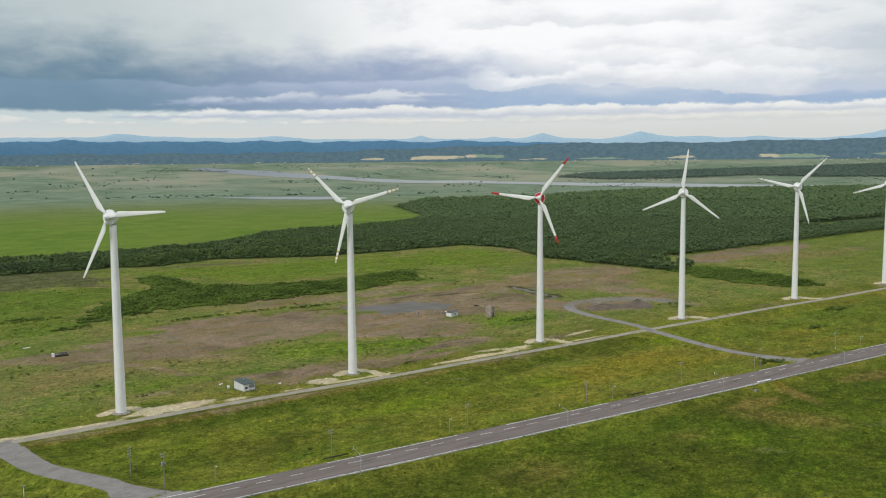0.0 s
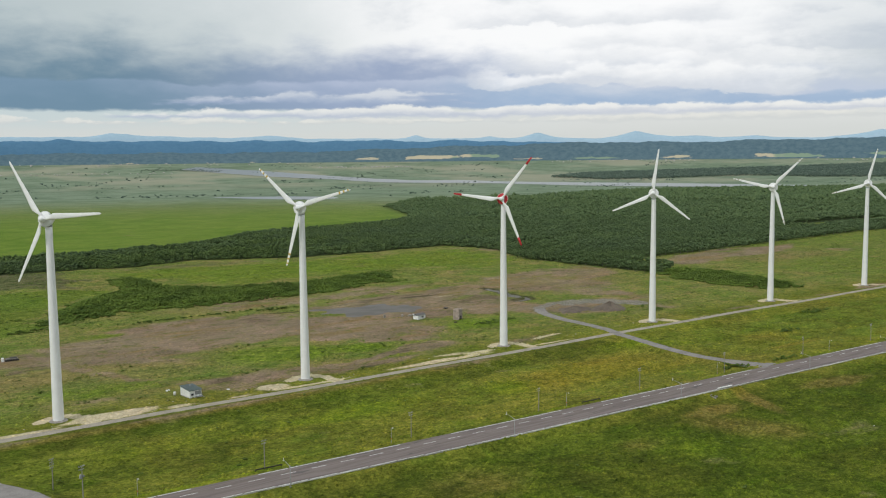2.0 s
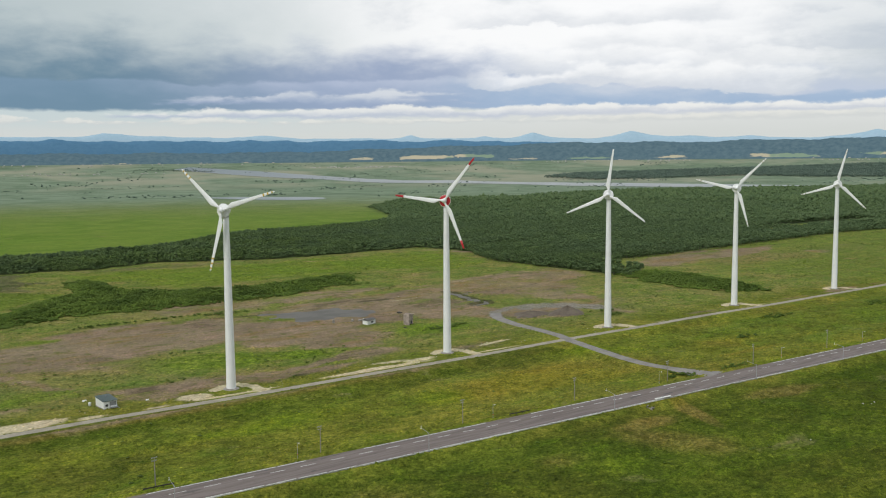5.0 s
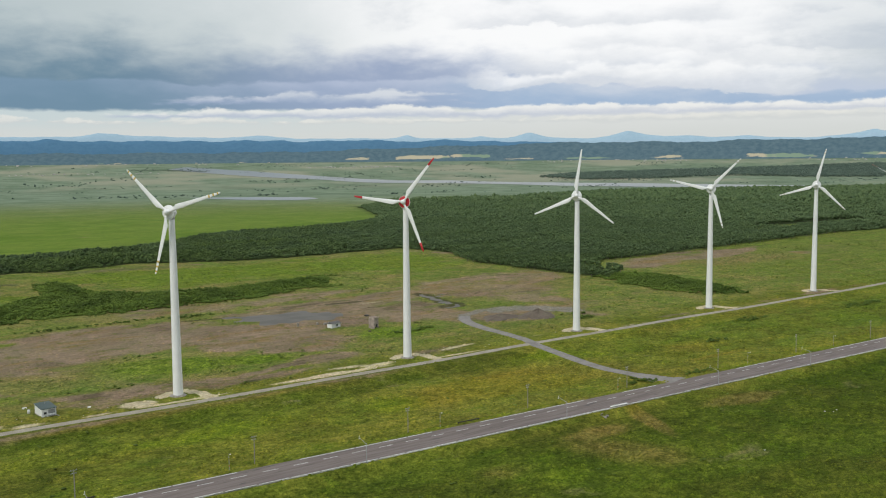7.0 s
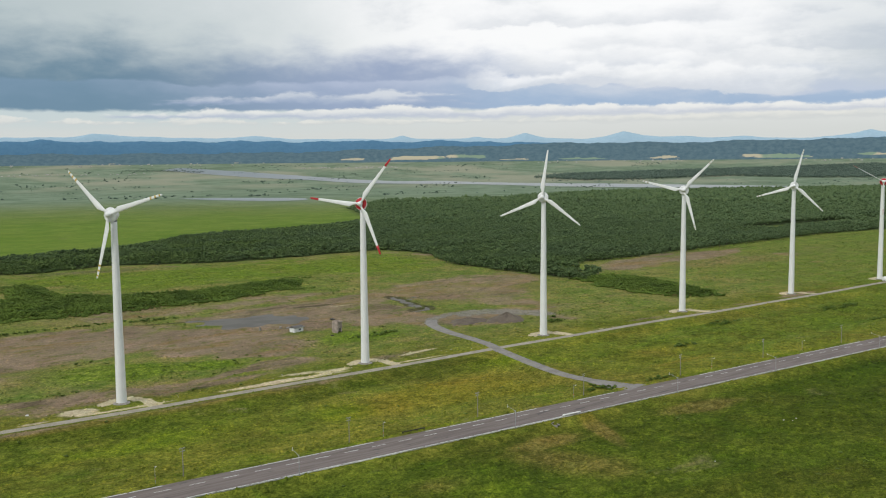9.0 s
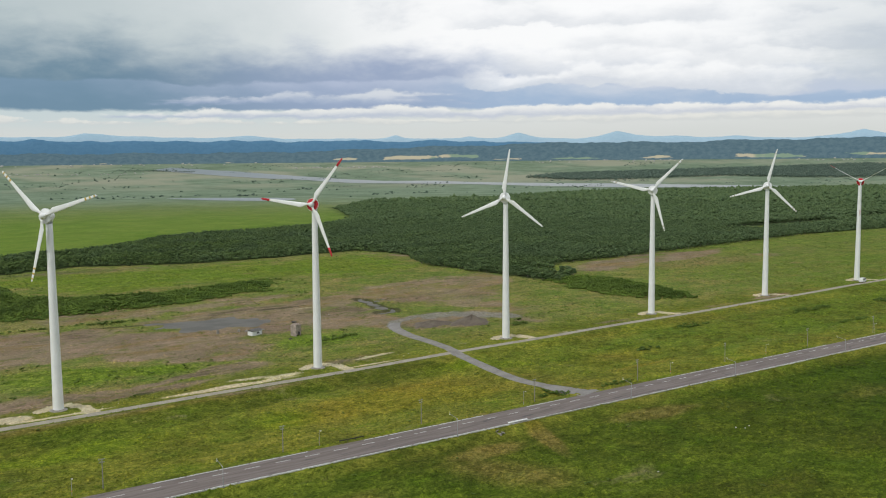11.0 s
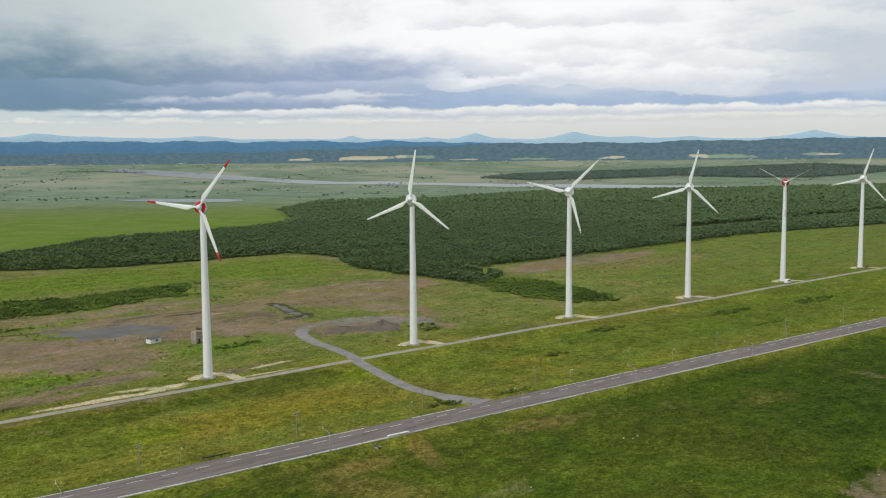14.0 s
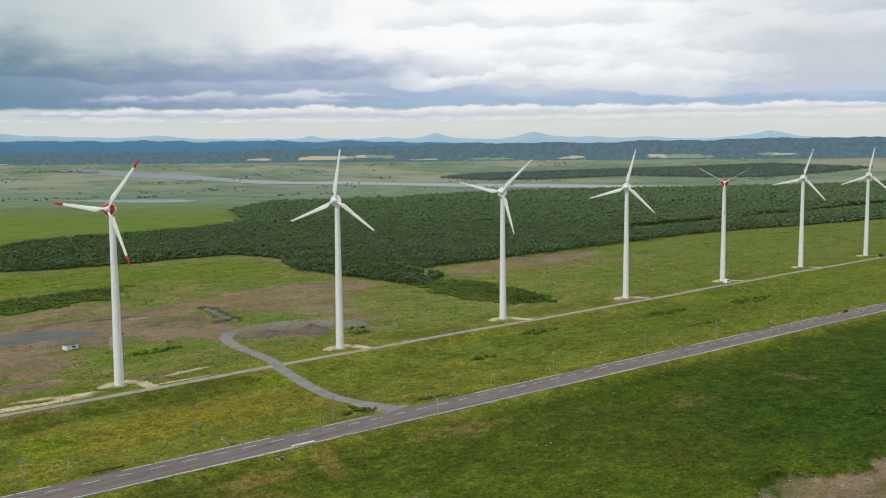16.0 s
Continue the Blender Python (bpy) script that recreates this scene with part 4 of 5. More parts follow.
def turbine_meshes():
    d = {}
    seam = [23.5, 47.5]
    profile = [(2.02, 0.0), (2.0, 0.4)]
    for h in np.linspace(2, 72.0, 22):
        profile.append((2.0 - 0.80 * h / 72.0, h))
    d["tower"] = mesh_of("tower", lathe(profile, 40), WHITE)
    for i, h in enumerate(seam):
        r = 2.0 - 0.80 * h / 72.0
        d["flange%d" % i] = mesh_of("flange", lathe([(r, h - 0.12), (r + 0.035, h - 0.1), (r + 0.035, h + 0.1), (r, h + 0.12)], 40), WHITE)
    d["collar"] = mesh_of("collar", lathe([(1.19, 71.2), (1.30, 71.3), (1.34, 71.75), (1.24, 71.9), (1.24, 72.1)], 40), GREY_STEEL)
    d["foundation"] = mesh_of("foundation", lathe([(3.3, -0.6), (3.3, 0.10), (3.1, 0.22), (2.25, 0.26), (2.2, 0.40), (2.0, 0.42)], 40), CONCRETE)
    d["door"] = mesh_of("door", box(0.95, 0.12, 2.1, 0, -2.0, 0.9), GREY_STEEL, False)
    d["steps"] = mesh_of("steps", box(1.1, 0.9, 0.25, 0, -2.5, 0.25, box(1.1, 0.5, 0.25, 0, -2.3, 0.5)), GREY_STEEL, False)
    d["nacelle"] = mesh_of("nacelle", lathe([(0.5, -2.3), (1.0, -2.2), (1.45, -1.6), (1.62, -0.6), (1.6, 0.6), (1.5, 1.25)], 28, None, Matrix.Translation((0, 0, HUB_Z)) @ FRONT), WHITE)
    d["yaw_base"] = mesh_of("yaw_base", lathe([(1.25, 72.0), (1.45, 72.4), (1.4, 73.2)], 28), WHITE)
    ring = [(1.6, 0.95), (2.45, 0.95), (2.68, 1.1), (2.75, 1.35), (2.75, 1.85), (2.66, 2.05), (2.3, 2.15), (1.0, 2.2)]
    for key, mat in (("generator", WHITE), ("generator_red", RED)):
        d[key] = mesh_of("generator", lathe(ring, 40, None, FRONT), mat)
    rim = lathe([(2.70, 1.45), (2.78, 1.47), (2.78, 1.73), (2.70, 1.75)], 40, None, FRONT)
    for a in np.linspace(0, 360, 30, endpoint=False):
        fin = pose(0, 0, 0, 0, a, 0) @ Matrix.Translation((0, -1.6, 2.76)) @ Matrix.Diagonal((0.20, 0.85, 0.24, 1))
        bmesh.ops.create_cube(rim, size=1, matrix=fin)
    d["rim"] = mesh_of("rim", rim, WHITE, False)
    d["hub"] = mesh_of("hub", lathe([(1.05, 2.15), (1.12, 2.5), (1.12, 3.4), (0.95, 3.9), (0.55, 4.3), (0.12, 4.42)], 28, None, FRONT), WHITE)
    d["socket"] = mesh_of("blade_socket", lathe([(0.66, 0.6), (0.66, 1.25), (0.55, 1.35)], 20), WHITE)
    for feather in (0, 78):
        d["blade", feather] = blade_mesh("blade", 0.9, 25.1, BLADE_WHITE, 0, feather)
        d["tip", feather] = blade_mesh("red_tip", 20.8, 25.1, RED, 0.012, feather)
        for k, (a, b) in enumerate(((19.6, 20.3), (21.6, 22.3), (23.6, 24.2))):
            d["yellow", k, feather] = blade_mesh("stripe", a, b, YELLOW, 0.012, feather)
            d["faded", k, feather] = blade_mesh("stripe", a, b, FADED, 0.012, feather)
    return d


PARTS = turbine_meshes()


def turbine(x, base, facing, phase, style, feather=0):
    labels = {"red": "white wind turbine with red blade tips and red generator", "yellow": "white wind turbine with yellow-striped blade tips on tall tower",
              "faded": "white wind turbine with faded striped blade tips on tall tower", "white": "plain white three-bladed wind turbine on tall tapered tower"}
    if feather:
        labels["red"] = "stopped white wind turbine with red generator and feathered blades"
    t = thing("wind_turbine", pose(x, ROW_Y, base + 0.05), labels[style], "wind turbine", "wind turbines in a row")
    tower = place("tower", PARTS["tower"], t)
    place("flange", PARTS["flange0"], tower), place("flange", PARTS["flange1"], tower)
    place("collar", PARTS["collar"], tower, "grey steel collar"), place("door", PARTS["door"], tower, "grey steel door", pose(0, 0, 0, 0, 0, 150)), place("steps", PARTS["steps"], tower, "", pose(0, 0, 0, 0, 0, 150))
    place("foundation", PARTS["foundation"], t, "round concrete foundation")
    head = pose(0, 0, 0, 0, 0, -facing)
    place("yaw_base", PARTS["yaw_base"], t, "", head)
    nacelle = place("nacelle", PARTS["nacelle"], t, "", head)
    rotor = head @ pose(0, 0, HUB_Z, -4, 0, 0)
    generator = place("generator", PARTS["generator_red" if style == "red" else "generator"], t, "red ring generator" if style == "red" else "white ring generator", rotor)
    place("rim", PARTS["rim"], generator)
    place("hub", PARTS["hub"], t, "", rotor)
    for k in range(3):
        m = rotor @ pose(0, -OVERHANG, 0, 0, phase + 120 * k, 0)
        blade = place("blade", PARTS["blade", feather], t, "", m)
        place("socket", PARTS["socket"], blade)
        if style == "red":
            place("tip", PARTS["tip", feather], blade, "red blade tip")
        elif style in ("yellow", "faded"):
            for s in range(3 if style == "yellow" else 2):
                place("stripe", PARTS[style, s if style == "yellow" else s + 1, feather], blade, "yellow stripe" if style == "yellow" else "faded tan stripe")
    return t


for x, base, phase, style in zip(TURBINE_X, BASE_Z, (-35, -48, 36, 6, 43, 13, 60, 17, 10), ("white", "yellow", "red", "white", "faded", "faded", "red", "faded", "white")):
    turbine(x, base, 55.0, phase, style, 78 if phase == 60 else 0)


# ---- woods and scrub ----
ICO = bmesh.new()
bmesh.ops.create_icosphere(ICO, subdivisions=1, radius=1)
ICO.verts.ensure_lookup_table()
ICO_V = np.array([v.co[:] for v in ICO.verts])
ICO_F = np.array([[v.index for v in f.verts] for f in ICO.faces])
ICO.free()
OCT_V = np.array([(1, 0, 0), (0, 1, 0), (-1, 0, 0), (0, -1, 0), (0, 0, 1), (0, 0, -0.7)], float)
OCT_F = np.array([(0, 1, 4), (1, 2, 4), (2, 3, 4), (3, 0, 4), (1, 0, 5), (2, 1, 5), (3, 2, 5), (0, 3, 5)])
rng = np.random.default_rng(7)


def clumps(centres, sizes, jitter=0.32, base=(ICO_V, ICO_F)):
    """Many small ragged leaf clumps as one pair of arrays."""
    v, f = base
    n = len(centres)
    a = rng.uniform(0, 6.283, n)
    ca, sa = np.cos(a)[:, None], np.sin(a)[:, None]
    p = v[None] * (1 + jitter * rng.uniform(-1, 1, (n, len(v), 1)))
    p = np.stack([p[..., 0] * ca - p[..., 1] * sa, p[..., 0] * sa + p[..., 1] * ca, p[..., 2]], -1)
    p = p * sizes[:, None] + centres[:, None]
    return p.reshape(-1, 3), (f[None] + (np.arange(n) * len(v))[:, None, None]).reshape(-1, 3)


def crowns(x, y, height, wide, per, z=None, fine=1.0):
    """Clump centres and sizes for trees at x, y."""
    n = len(x)
    z = ground_z(x, y) if z is None else z
    ang, rad = rng.uniform(0, 6.283, (n, per)), np.sqrt(rng.uniform(0, 1, (n, per))) * 0.62
    cx, cy = x[:, None] + np.cos(ang) * rad * wide[:, None], y[:, None] + np.sin(ang) * rad * wide[:, None]
    lift = rng.uniform(0.35, 0.88, (n, per)) * (1 - 0.35 * rad)
    lift[:, 0] = 0.82
    cz = z[:, None] + height[:, None] * lift
    s = wide[:, None] * rng.uniform(0.24, 0.62, (n, per)) * fine
    sizes = np.stack([s, s, s * rng.uniform(0.6, 0.9, (n, per))], -1)
    return np.stack([cx, cy, cz], -1).reshape(-1, 3), sizes.reshape(-1, 3)


def scatter(outline, step, holes=(), margin=0.0):
    """Jittered points within an outline."""
    o = np.array(outline)
    gx, gy = np.meshgrid(np.arange(o[:, 0].min(), o[:, 0].max(), step), np.arange(o[:, 1].min(), o[:, 1].max(), step))
    x, y = gx.ravel() + rng.uniform(-0.5, 0.5, gx.size) * step, gy.ravel() + rng.uniform(-0.5, 0.5, gx.size) * step
    keep = inside(x, y, outline) > margin + 3 * ripple(x, y, 40) + 2 * ripple(x + 5, y, 17)
    for h in holes:
        keep &= inside(x, y, h) < 14 * ripple(x, y, 150) + 8 * ripple(x, y, 47)
    return x[keep], y[keep]


def stuff(name, pieces, mat, label, category):
    verts, faces, base = [], [], 0
    for v, f in pieces:
        verts.append(v), faces.append(f + base)
        base += len(v)
    ob = new(name, mesh_from(name, np.concatenate(verts), np.concatenate(faces), mat, True))
    return tagged(ob, label, category, kind="stuff")


def in_view(x, y, margin=3.0):
    """Whether a place lies in the wedge of land that the flight looks over."""
    a = np.degrees(np.arctan2(x - EYE_MID[0], y - EYE_MID[1]))
    return (a > 9 - margin - 9000 / np.maximum(y, 100)) & (a < 68 + margin)


def make_forest():
    pieces = []
    for lo, hi, step, per, tall, wide, fine in ((0, 900, 4.4, 11, (5.2, 7.4), (2.6, 3.8), 0.62), (900, 1350, 5.6, 10, (5.4, 7.8), (3.2, 4.6), 0.72), (1350, 1900, 8.0, 8, (5.6, 8.0), (4.4, 6.4), 0.85), (1900, 3300, 14.0, 4, (7, 9), (7.5, 10), 1.1)):
        x, y = scatter(FOREST, step, [GLADE])
        r = np.hypot(x - EYE_MID[0], y - EYE_MID[1])
        keep = (r >= lo) & (r < hi) & in_view(x, y)
        x, y = x[keep], y[keep]
        swell = (1 + 0.14 * ripple(x, y, 90) + 0.10 * ripple(x + 13, y, 37)) * (0.42 + 0.58 * smooth(inside(x, y, FOREST), 0, 16))
        c, s = crowns(x, y, rng.uniform(*tall, len(x)) * swell, rng.uniform(*wide, len(x)), per, None, fine)
        pieces.append(clumps(c, s, 0.45, (OCT_V, OCT_F)))
    stuff("forest", pieces, LEAVES, "dense dark green broadleaf coastal forest", "forest")
    pieces = []
    for outline, step, tall in ((SHRUBS_WEST, 2.6, (2.4, 3.6)), (SHRUBS_EAST, 2.6, (2.4, 4.0))):
        x, y = scatter(outline, step)
        dome = (0.30 + 0.70 * smooth(inside(x, y, outline), 0, 11)) * (1.05 + 0.30 * ripple(x, y, 34) + 0.28 * ripple(x + 9, y, 13))
        c, s = crowns(x, y, rng.uniform(*tall, len(x)) * dome, rng.uniform(1.8, 3.0, len(x)), 11, None, 0.66)
        pieces.append(clumps(c, s, 0.45, (OCT_V, OCT_F)))
    for cx, cy, rx, ry in ((539, 313, 15, 4), (367, 250, 6, 4), (370, 245, 4, 3), (640, 300, 22, 4), (720, 290, 26, 5), (620, 262, 18, 3), (470, 285, 8, 3), (402, 243, 10, 2), (462, 372, 7, 4), (470, 385, 5, 3), (362, 405, 14, 5), (438, 650, 10, 4), (446, 641, 7, 3), (206, 533, 22, 1.8), (248, 534, 22, 2.2), (284, 526, 18, 2.2), (330, 572, 26, 4), (280, 572, 24, 3), (410, 590, 18, 5), (130, 590, 18, 6), (40, 640, 30, 8), (140, 545, 12, 4), (512, 116, 8, 4)):
        k = int(rx * ry * 0.5) + 4
        a, q = rng.uniform(0, 6.283, k), np.sqrt(rng.uniform(0, 1, k))
        x, y = cx + rx * q * np.cos(a), cy + ry * q * np.sin(a)
        c, s = crowns(x, y, rng.uniform(0.5, 1.5, k), rng.uniform(1.0, 2.0, k), 5, None, 0.9)
        pieces.append(clumps(c, s * np.array((1, 1, 0.6)), 0.45, (OCT_V, OCT_F)))
    stuff("thicket", pieces, SHRUB_LEAVES, "dense low dark green thicket in the meadow", "thicket")
    # low bushes strewn over the open land
    x, y = rng.uniform(-20, 1900, 56000), rng.uniform(95, 860, 56000)
    cv = covers(x, y)
    spots = ripple(x, y, 75) + 0.7 * ripple(x + 40, y, 23)
    keep = (spots > 0.22) & (np.abs(y - road_y(x)) > 12) & (np.abs(y - TRACK_Y) > 7) & (cv["wood"] < 0.1) & (cv["sand"] < 0.2) & (cv["stone"] < 0.2) & (cv["soil"] < 0.55) & in_view(x, y, 6) & ((y > 345) | (rng.uniform(0, 1, len(x)) < 0.16))
    keep &= np.minimum(line_dist(x, y, LANE_EAST), line_dist(x, y, LANE_WEST)) > 8
    x, y = x[keep], y[keep]
    c, s = crowns(x, y, rng.uniform(0.3, 0.95, len(x)), rng.uniform(0.5, 1.5, len(x)), 3)
    stuff("bushes", [clumps(c, s * np.array((1, 1, 0.5)), 0.4, (OCT_V, OCT_F))], BUSH_LEAVES, "low green bushes strewn over the meadow", "bushes")
    # single trees and hedges out on the plain
    x, y = rng.uniform(200, 3400, 20000), rng.uniform(1500, 4100, 20000)
    r = np.hypot(x - 80, y + 10)
    spots = ripple(x, y, 620) + 0.6 * ripple(x, y + 99, 210)
    keep = (r > 2050) & (r < 4350) & in_view(x, y) & (inside(x, y, FOREST) < -40) & (inside(x, y, MARSH) < 0) & (spots > 0.55) & (r - 300 * ripple(x, y, 800) > 2300)
    x, y = x[keep][:1300], y[keep][:1300]
    c, s = crowns(x, y, 1.5 + 4.5 * rng.uniform(0, 1, len(x)) ** 2, 1.6 + 4.6 * rng.uniform(0, 1, len(x)) ** 2, 5, rise(x, y))
    # dark wood beyond the river
    for tall, outline in ((9.5, [(2433, 2536), (2452, 2290), (2620, 2180), (2938, 2050), (3012, 1780), (3114, 1600), (3700, 1500), (3750, 1945), (3500, 2110), (3290, 2260), (3006, 2440), (2660, 2600)]), (3.5, [(1350, 3880), (1500, 3740), (1600, 3640), (1640, 3690), (1530, 3820), (1400, 3930)])):
        fx, fy = scatter(outline, 12.0)
        c2, s2 = crowns(fx, fy, rng.uniform(0.9, 1.1, len(fx)) * tall, rng.uniform(0.7, 1.0, len(fx)) * tall, 6, rise(fx, fy), 0.75)
        c, s = np.concatenate([c, c2]), np.concatenate([s, s2])
    stuff("far_trees", [clumps(c, s, 0.38, (OCT_V, OCT_F))], HAZED_LEAVES, "scattered trees and woods across the far plain", "trees")


make_forest()


def make_tussocks():
    """Grass tussocks, thickest where the camera passes nearest."""
    n = 190000
    r = 150 + 750 * rng.uniform(0, 1, n) ** 1.25
    a = np.radians(rng.uniform(2, 72, n))
    x, y = EYE_MID[0] + r * np.sin(a), EYE_MID[1] + r * np.cos(a)
    x = x + rng.uniform(-90, 110, n)
    cv = covers(x, y)
    off = y - road_y(x)
    keep = ((off > 5.6) | (off < -10.8)) & (np.abs(y - TRACK_Y) > 3.2) & (y < 860) & (y > 88) & (cv["wood"] < 0.2) & (rng.uniform(0, 1, n) > 0.85 * np.maximum(cv["soil"], np.maximum(cv["sand"], cv["stone"])))
    keep &= (line_dist(x, y, LANE_EAST) > 4.0) & (line_dist(x, y, LANE_WEST) > 6.0) & (inside(x, y, POND) < -2) & (line_dist(x, y, STREAM) > 5)
    for tx in TURBINE_X:
        keep &= np.hypot(x - tx, y - ROW_Y) > 4.5
    x, y = x[keep][:99000], y[keep][:99000]
    n = len(x)
    z = ground_z(x, y)
    size = rng.uniform(0.30, 0.85, n) * (1 + 0.3 * ripple(x, y, 30))
    a = rng.uniform(0, 6.283, (n, 1)) + np.array([0, 1.3, 2.5, 3.8, 5.0])[None]
    k = size[:, None] * rng.uniform(0.6, 1.3, (n, 5))
    ring = np.stack([x[:, None] + np.cos(a) * k, y[:, None] + np.sin(a) * k, np.repeat(z[:, None] - 0.08, 5, 1)], -1)
    tip = np.stack([x + rng.uniform(-0.2, 0.2, n), y + rng.uniform(-0.2, 0.2, n), z + size * rng.uniform(0.35, 0.8, n)], -1)[:, None]
    v = np.concatenate([ring, tip], 1).reshape(-1, 3)
    f = np.array([(0, 1, 5), (1, 2, 5), (2, 3, 5), (3, 4, 5), (4, 0, 5)])
    f = (f[None] + (np.arange(n) * 6)[:, None, None]).reshape(-1, 3)
    me = mesh_from("grass", v, f, TUSSOCK)
    add_covers(me, np.repeat(x, 6), np.repeat(y, 6))
    tagged(new("grass", me), "rough tussocks of meadow grass", "grass", kind="stuff")


make_tussocks()


# ---- trees along the forest's edge ----
def tree_parts(seed, tall, wide):
    """Trunk with limbs, and a crown of many small clumps."""
    rnd = random.Random(seed)
    bm = tube((0, 0, -0.4), (rnd.uniform(-0.3, 0.3), rnd.uniform(-0.3, 0.3), tall * 0.62), 0.22, 0.10, 7)
    for k in range(6):
        a, h = k * 1.05 + rnd.uniform(-0.3, 0.3), tall * rnd.uniform(0.28, 0.58)
        tube((0, 0, h), (math.cos(a) * wide * 0.6, math.sin(a) * wide * 0.6, h + tall * rnd.uniform(0.18, 0.34)), 0.09, 0.03, 5, bm)
    trunk = mesh_of("trunk", bm, BARK)
    c, s = crowns(np.zeros(1), np.zeros(1), np.array([tall]), np.array([wide]), 40, np.zeros(1))
    v, f = clumps(c, s * 0.50, 0.42)
    return trunk, mesh_from("crown", v, f, LEAVES)


def make_edge_trees():
    kinds = [tree_parts(11, 7.5, 3.4), tree_parts(23, 6.2, 3.0), tree_parts(37, 8.4, 3.8), tree_parts(41, 5.4, 2.8)]
    rnd = random.Random(5)
    edge = curve_points([(634, 725), (612, 680), (597, 643), (600, 585), (603, 521), (606, 490), (640, 512), (642, 553), (694, 575), (777, 574), (861, 582), (985, 591), (1133, 599)], 1.0)
    at = 0.0
    while at < len(edge) - 1:
        px, py = edge[int(at)]
        trunk, crown = kinds[rnd.randrange(4)]
        x, y = px + rnd.uniform(-4, 3), py + rnd.uniform(-4, 2)
        t = thing("tree", pose(x, y, gz(x, y), 0, 0, rnd.uniform(0, 360)), "small broadleaf tree with bare grey trunk at the forest edge", "tree", "trees along the forest edge")
        place("trunk", trunk, t, "bare grey trunk"), place("crown", crown, t, "dark green leafy crown")
        at += rnd.uniform(5, 12)


make_edge_trees()


# ---- road furniture ----
def along(x, off=0.0, lift=0.0, turn=0.0):
    """A pose on the road's line, off metres towards the hills."""
    y = road_y(x) + off
    return pose(x, y, gz(x, y) + lift, 0, 0, turn + math.degrees(math.atan(-0.0463)))


def make_markings():
    road = bpy.data.objects["road"]
    dash = mesh_of("dash", box(5.0, 0.26, 0.02), ROAD_PAINT, False)
    for k in range(-4, 130):
        x = 112.5 + 10.12 * k
        place("lane_dash", dash, road, "white centre dash" if k == -4 else "", pose(x, road_y(x), 1.275, 0, 0, math.degrees(math.atan(-0.0463))))
    strip = mesh_of("edge_line", box(9.4, 0.42, 0.03), ROAD_PAINT, False)
    for k in range(-6, 130):
        x = 100 + 10 * k
        place("edge_line", strip, road, "white edge line" if k == -6 else "", pose(x, road_y(x) - 9.65 + 1.8 * max(0, min(1, (200 - x) / 90)), 1.275, 0, 0, math.degrees(math.atan(-0.0463))))
        if k % 7 not in (2, 3) and not 27 <= k <= 29:
            place("edge_line", strip, road, "", pose(x, road_y(x) + 4.1, 1.275, 0, 0, math.degrees(math.atan(-0.0463))))


make_markings()


def make_guard_rail():
    """Pale steel rail on posts along the seaward edge, one length at a time."""
    bm = bmesh.new()
    prof = [(0.00, 0.44), (0.07, 0.50), (0.02, 0.58), (0.02, 0.64), (0.07, 0.72), (0.00, 0.80)]
    rows = [[bm.verts.new((xx, -py, pz)) for py, pz in prof] for xx in (-6.05, 6.05)]
    for i in range(len(prof) - 1):
        bm.faces.new((rows[0][i], rows[1][i], rows[1][i + 1], rows[0][i + 1]))
    bmesh.ops.solidify(bm, geom=bm.faces[:], thickness=0.05)
    beam = mesh_of("beam", bm, RAIL_STEEL, False)
    post = mesh_of("post", lathe([(0.07, -0.9), (0.07, 0.86), (0.05, 0.9)], 8), GREY_STEEL)
    rail = None
    for k in range(-5, 92):
        m = along(70 + 12 * k, -10.7 + 1.8 * max(0, min(1, (200 - 70 - 12 * k) / 90)))
        m.translation.z = 0.78
        if rail is None:
            rail = thing("guard_rail", m, "pale steel guard rail on grey posts beside the road", "guard rail", "guard rail lengths along the road")
            place("beam", beam, rail, "dull pale steel beam")
            for px in (-4, 0, 4):
                place("post", post, rail, "", pose(px, 0.12, 0))
        else:
            copy_thing(rail, m)


make_guard_rail()


def make_marker_poles():
    """Snow markers: poles whose arm holds an arrow over the road's edge."""
    first = None
    for x in (138, 220, 302, 384, 446, 526, 608, 690, 772):
        m = along(x, -10.95)
        if first is None:
            first = thing("road_marker", m, "tall grey snow marker pole with arm over the road", "road marker", "snow marker poles on the seaward side")
            pole = part("pole", lathe([(0.13, -0.3), (0.12, 0.6), (0.085, 6.3), (0.0, 6.35)], 12), GREY_STEEL, first, smooth_faces=True)
            part("base_plate", box(0.5, 0.5, 0.06, 0, 0, 0.0), GREY_STEEL, pole)
            arm = part("arm", tube((0, 0, 6.05), (0, 4.4, 6.9), 0.075, 0.05), GREY_STEEL, first)
            part("arrow", box(0.12, 0.06, 0.9, 0, 4.45, 6.55, box(0.5, 0.06, 0.14, 0, 4.45, 6.5)), WALL_WHITE, arm, "white arrow plate")
            part("brace", tube((0, 0, 5.5), (0, 0.9, 6.2), 0.035, 0.035, 6), GREY_STEEL, arm)
        else:
            copy_thing(first, m)
    first = None
    for x in (101, 184, 261, 347, 428, 493, 583, 665):
        m = along(x, 8.0)
        if first is None:
            first = thing("road_marker", m, "slim pale roadside marker post with small arrow plate", "road marker", "slim marker posts on the landward side")
            part("pole", lathe([(0.09, -0.3), (0.08, 0.5), (0.055, 5.2), (0.0, 5.25)], 10), GREY_STEEL, first, smooth_faces=True)
            arm = part("arm", tube((0, 0, 5.0), (0, -1.1, 5.3), 0.05, 0.04), GREY_STEEL, first)
            part("arrow", box(0.4, 0.06, 0.28, 0, -1.15, 5.15), WALL_WHITE, arm)
            part("reflector", box(0.16, 0.16, 0.4, 0, 0, 1.2), ORANGE, first, "orange reflector")
        else:
            copy_thing(first, m)


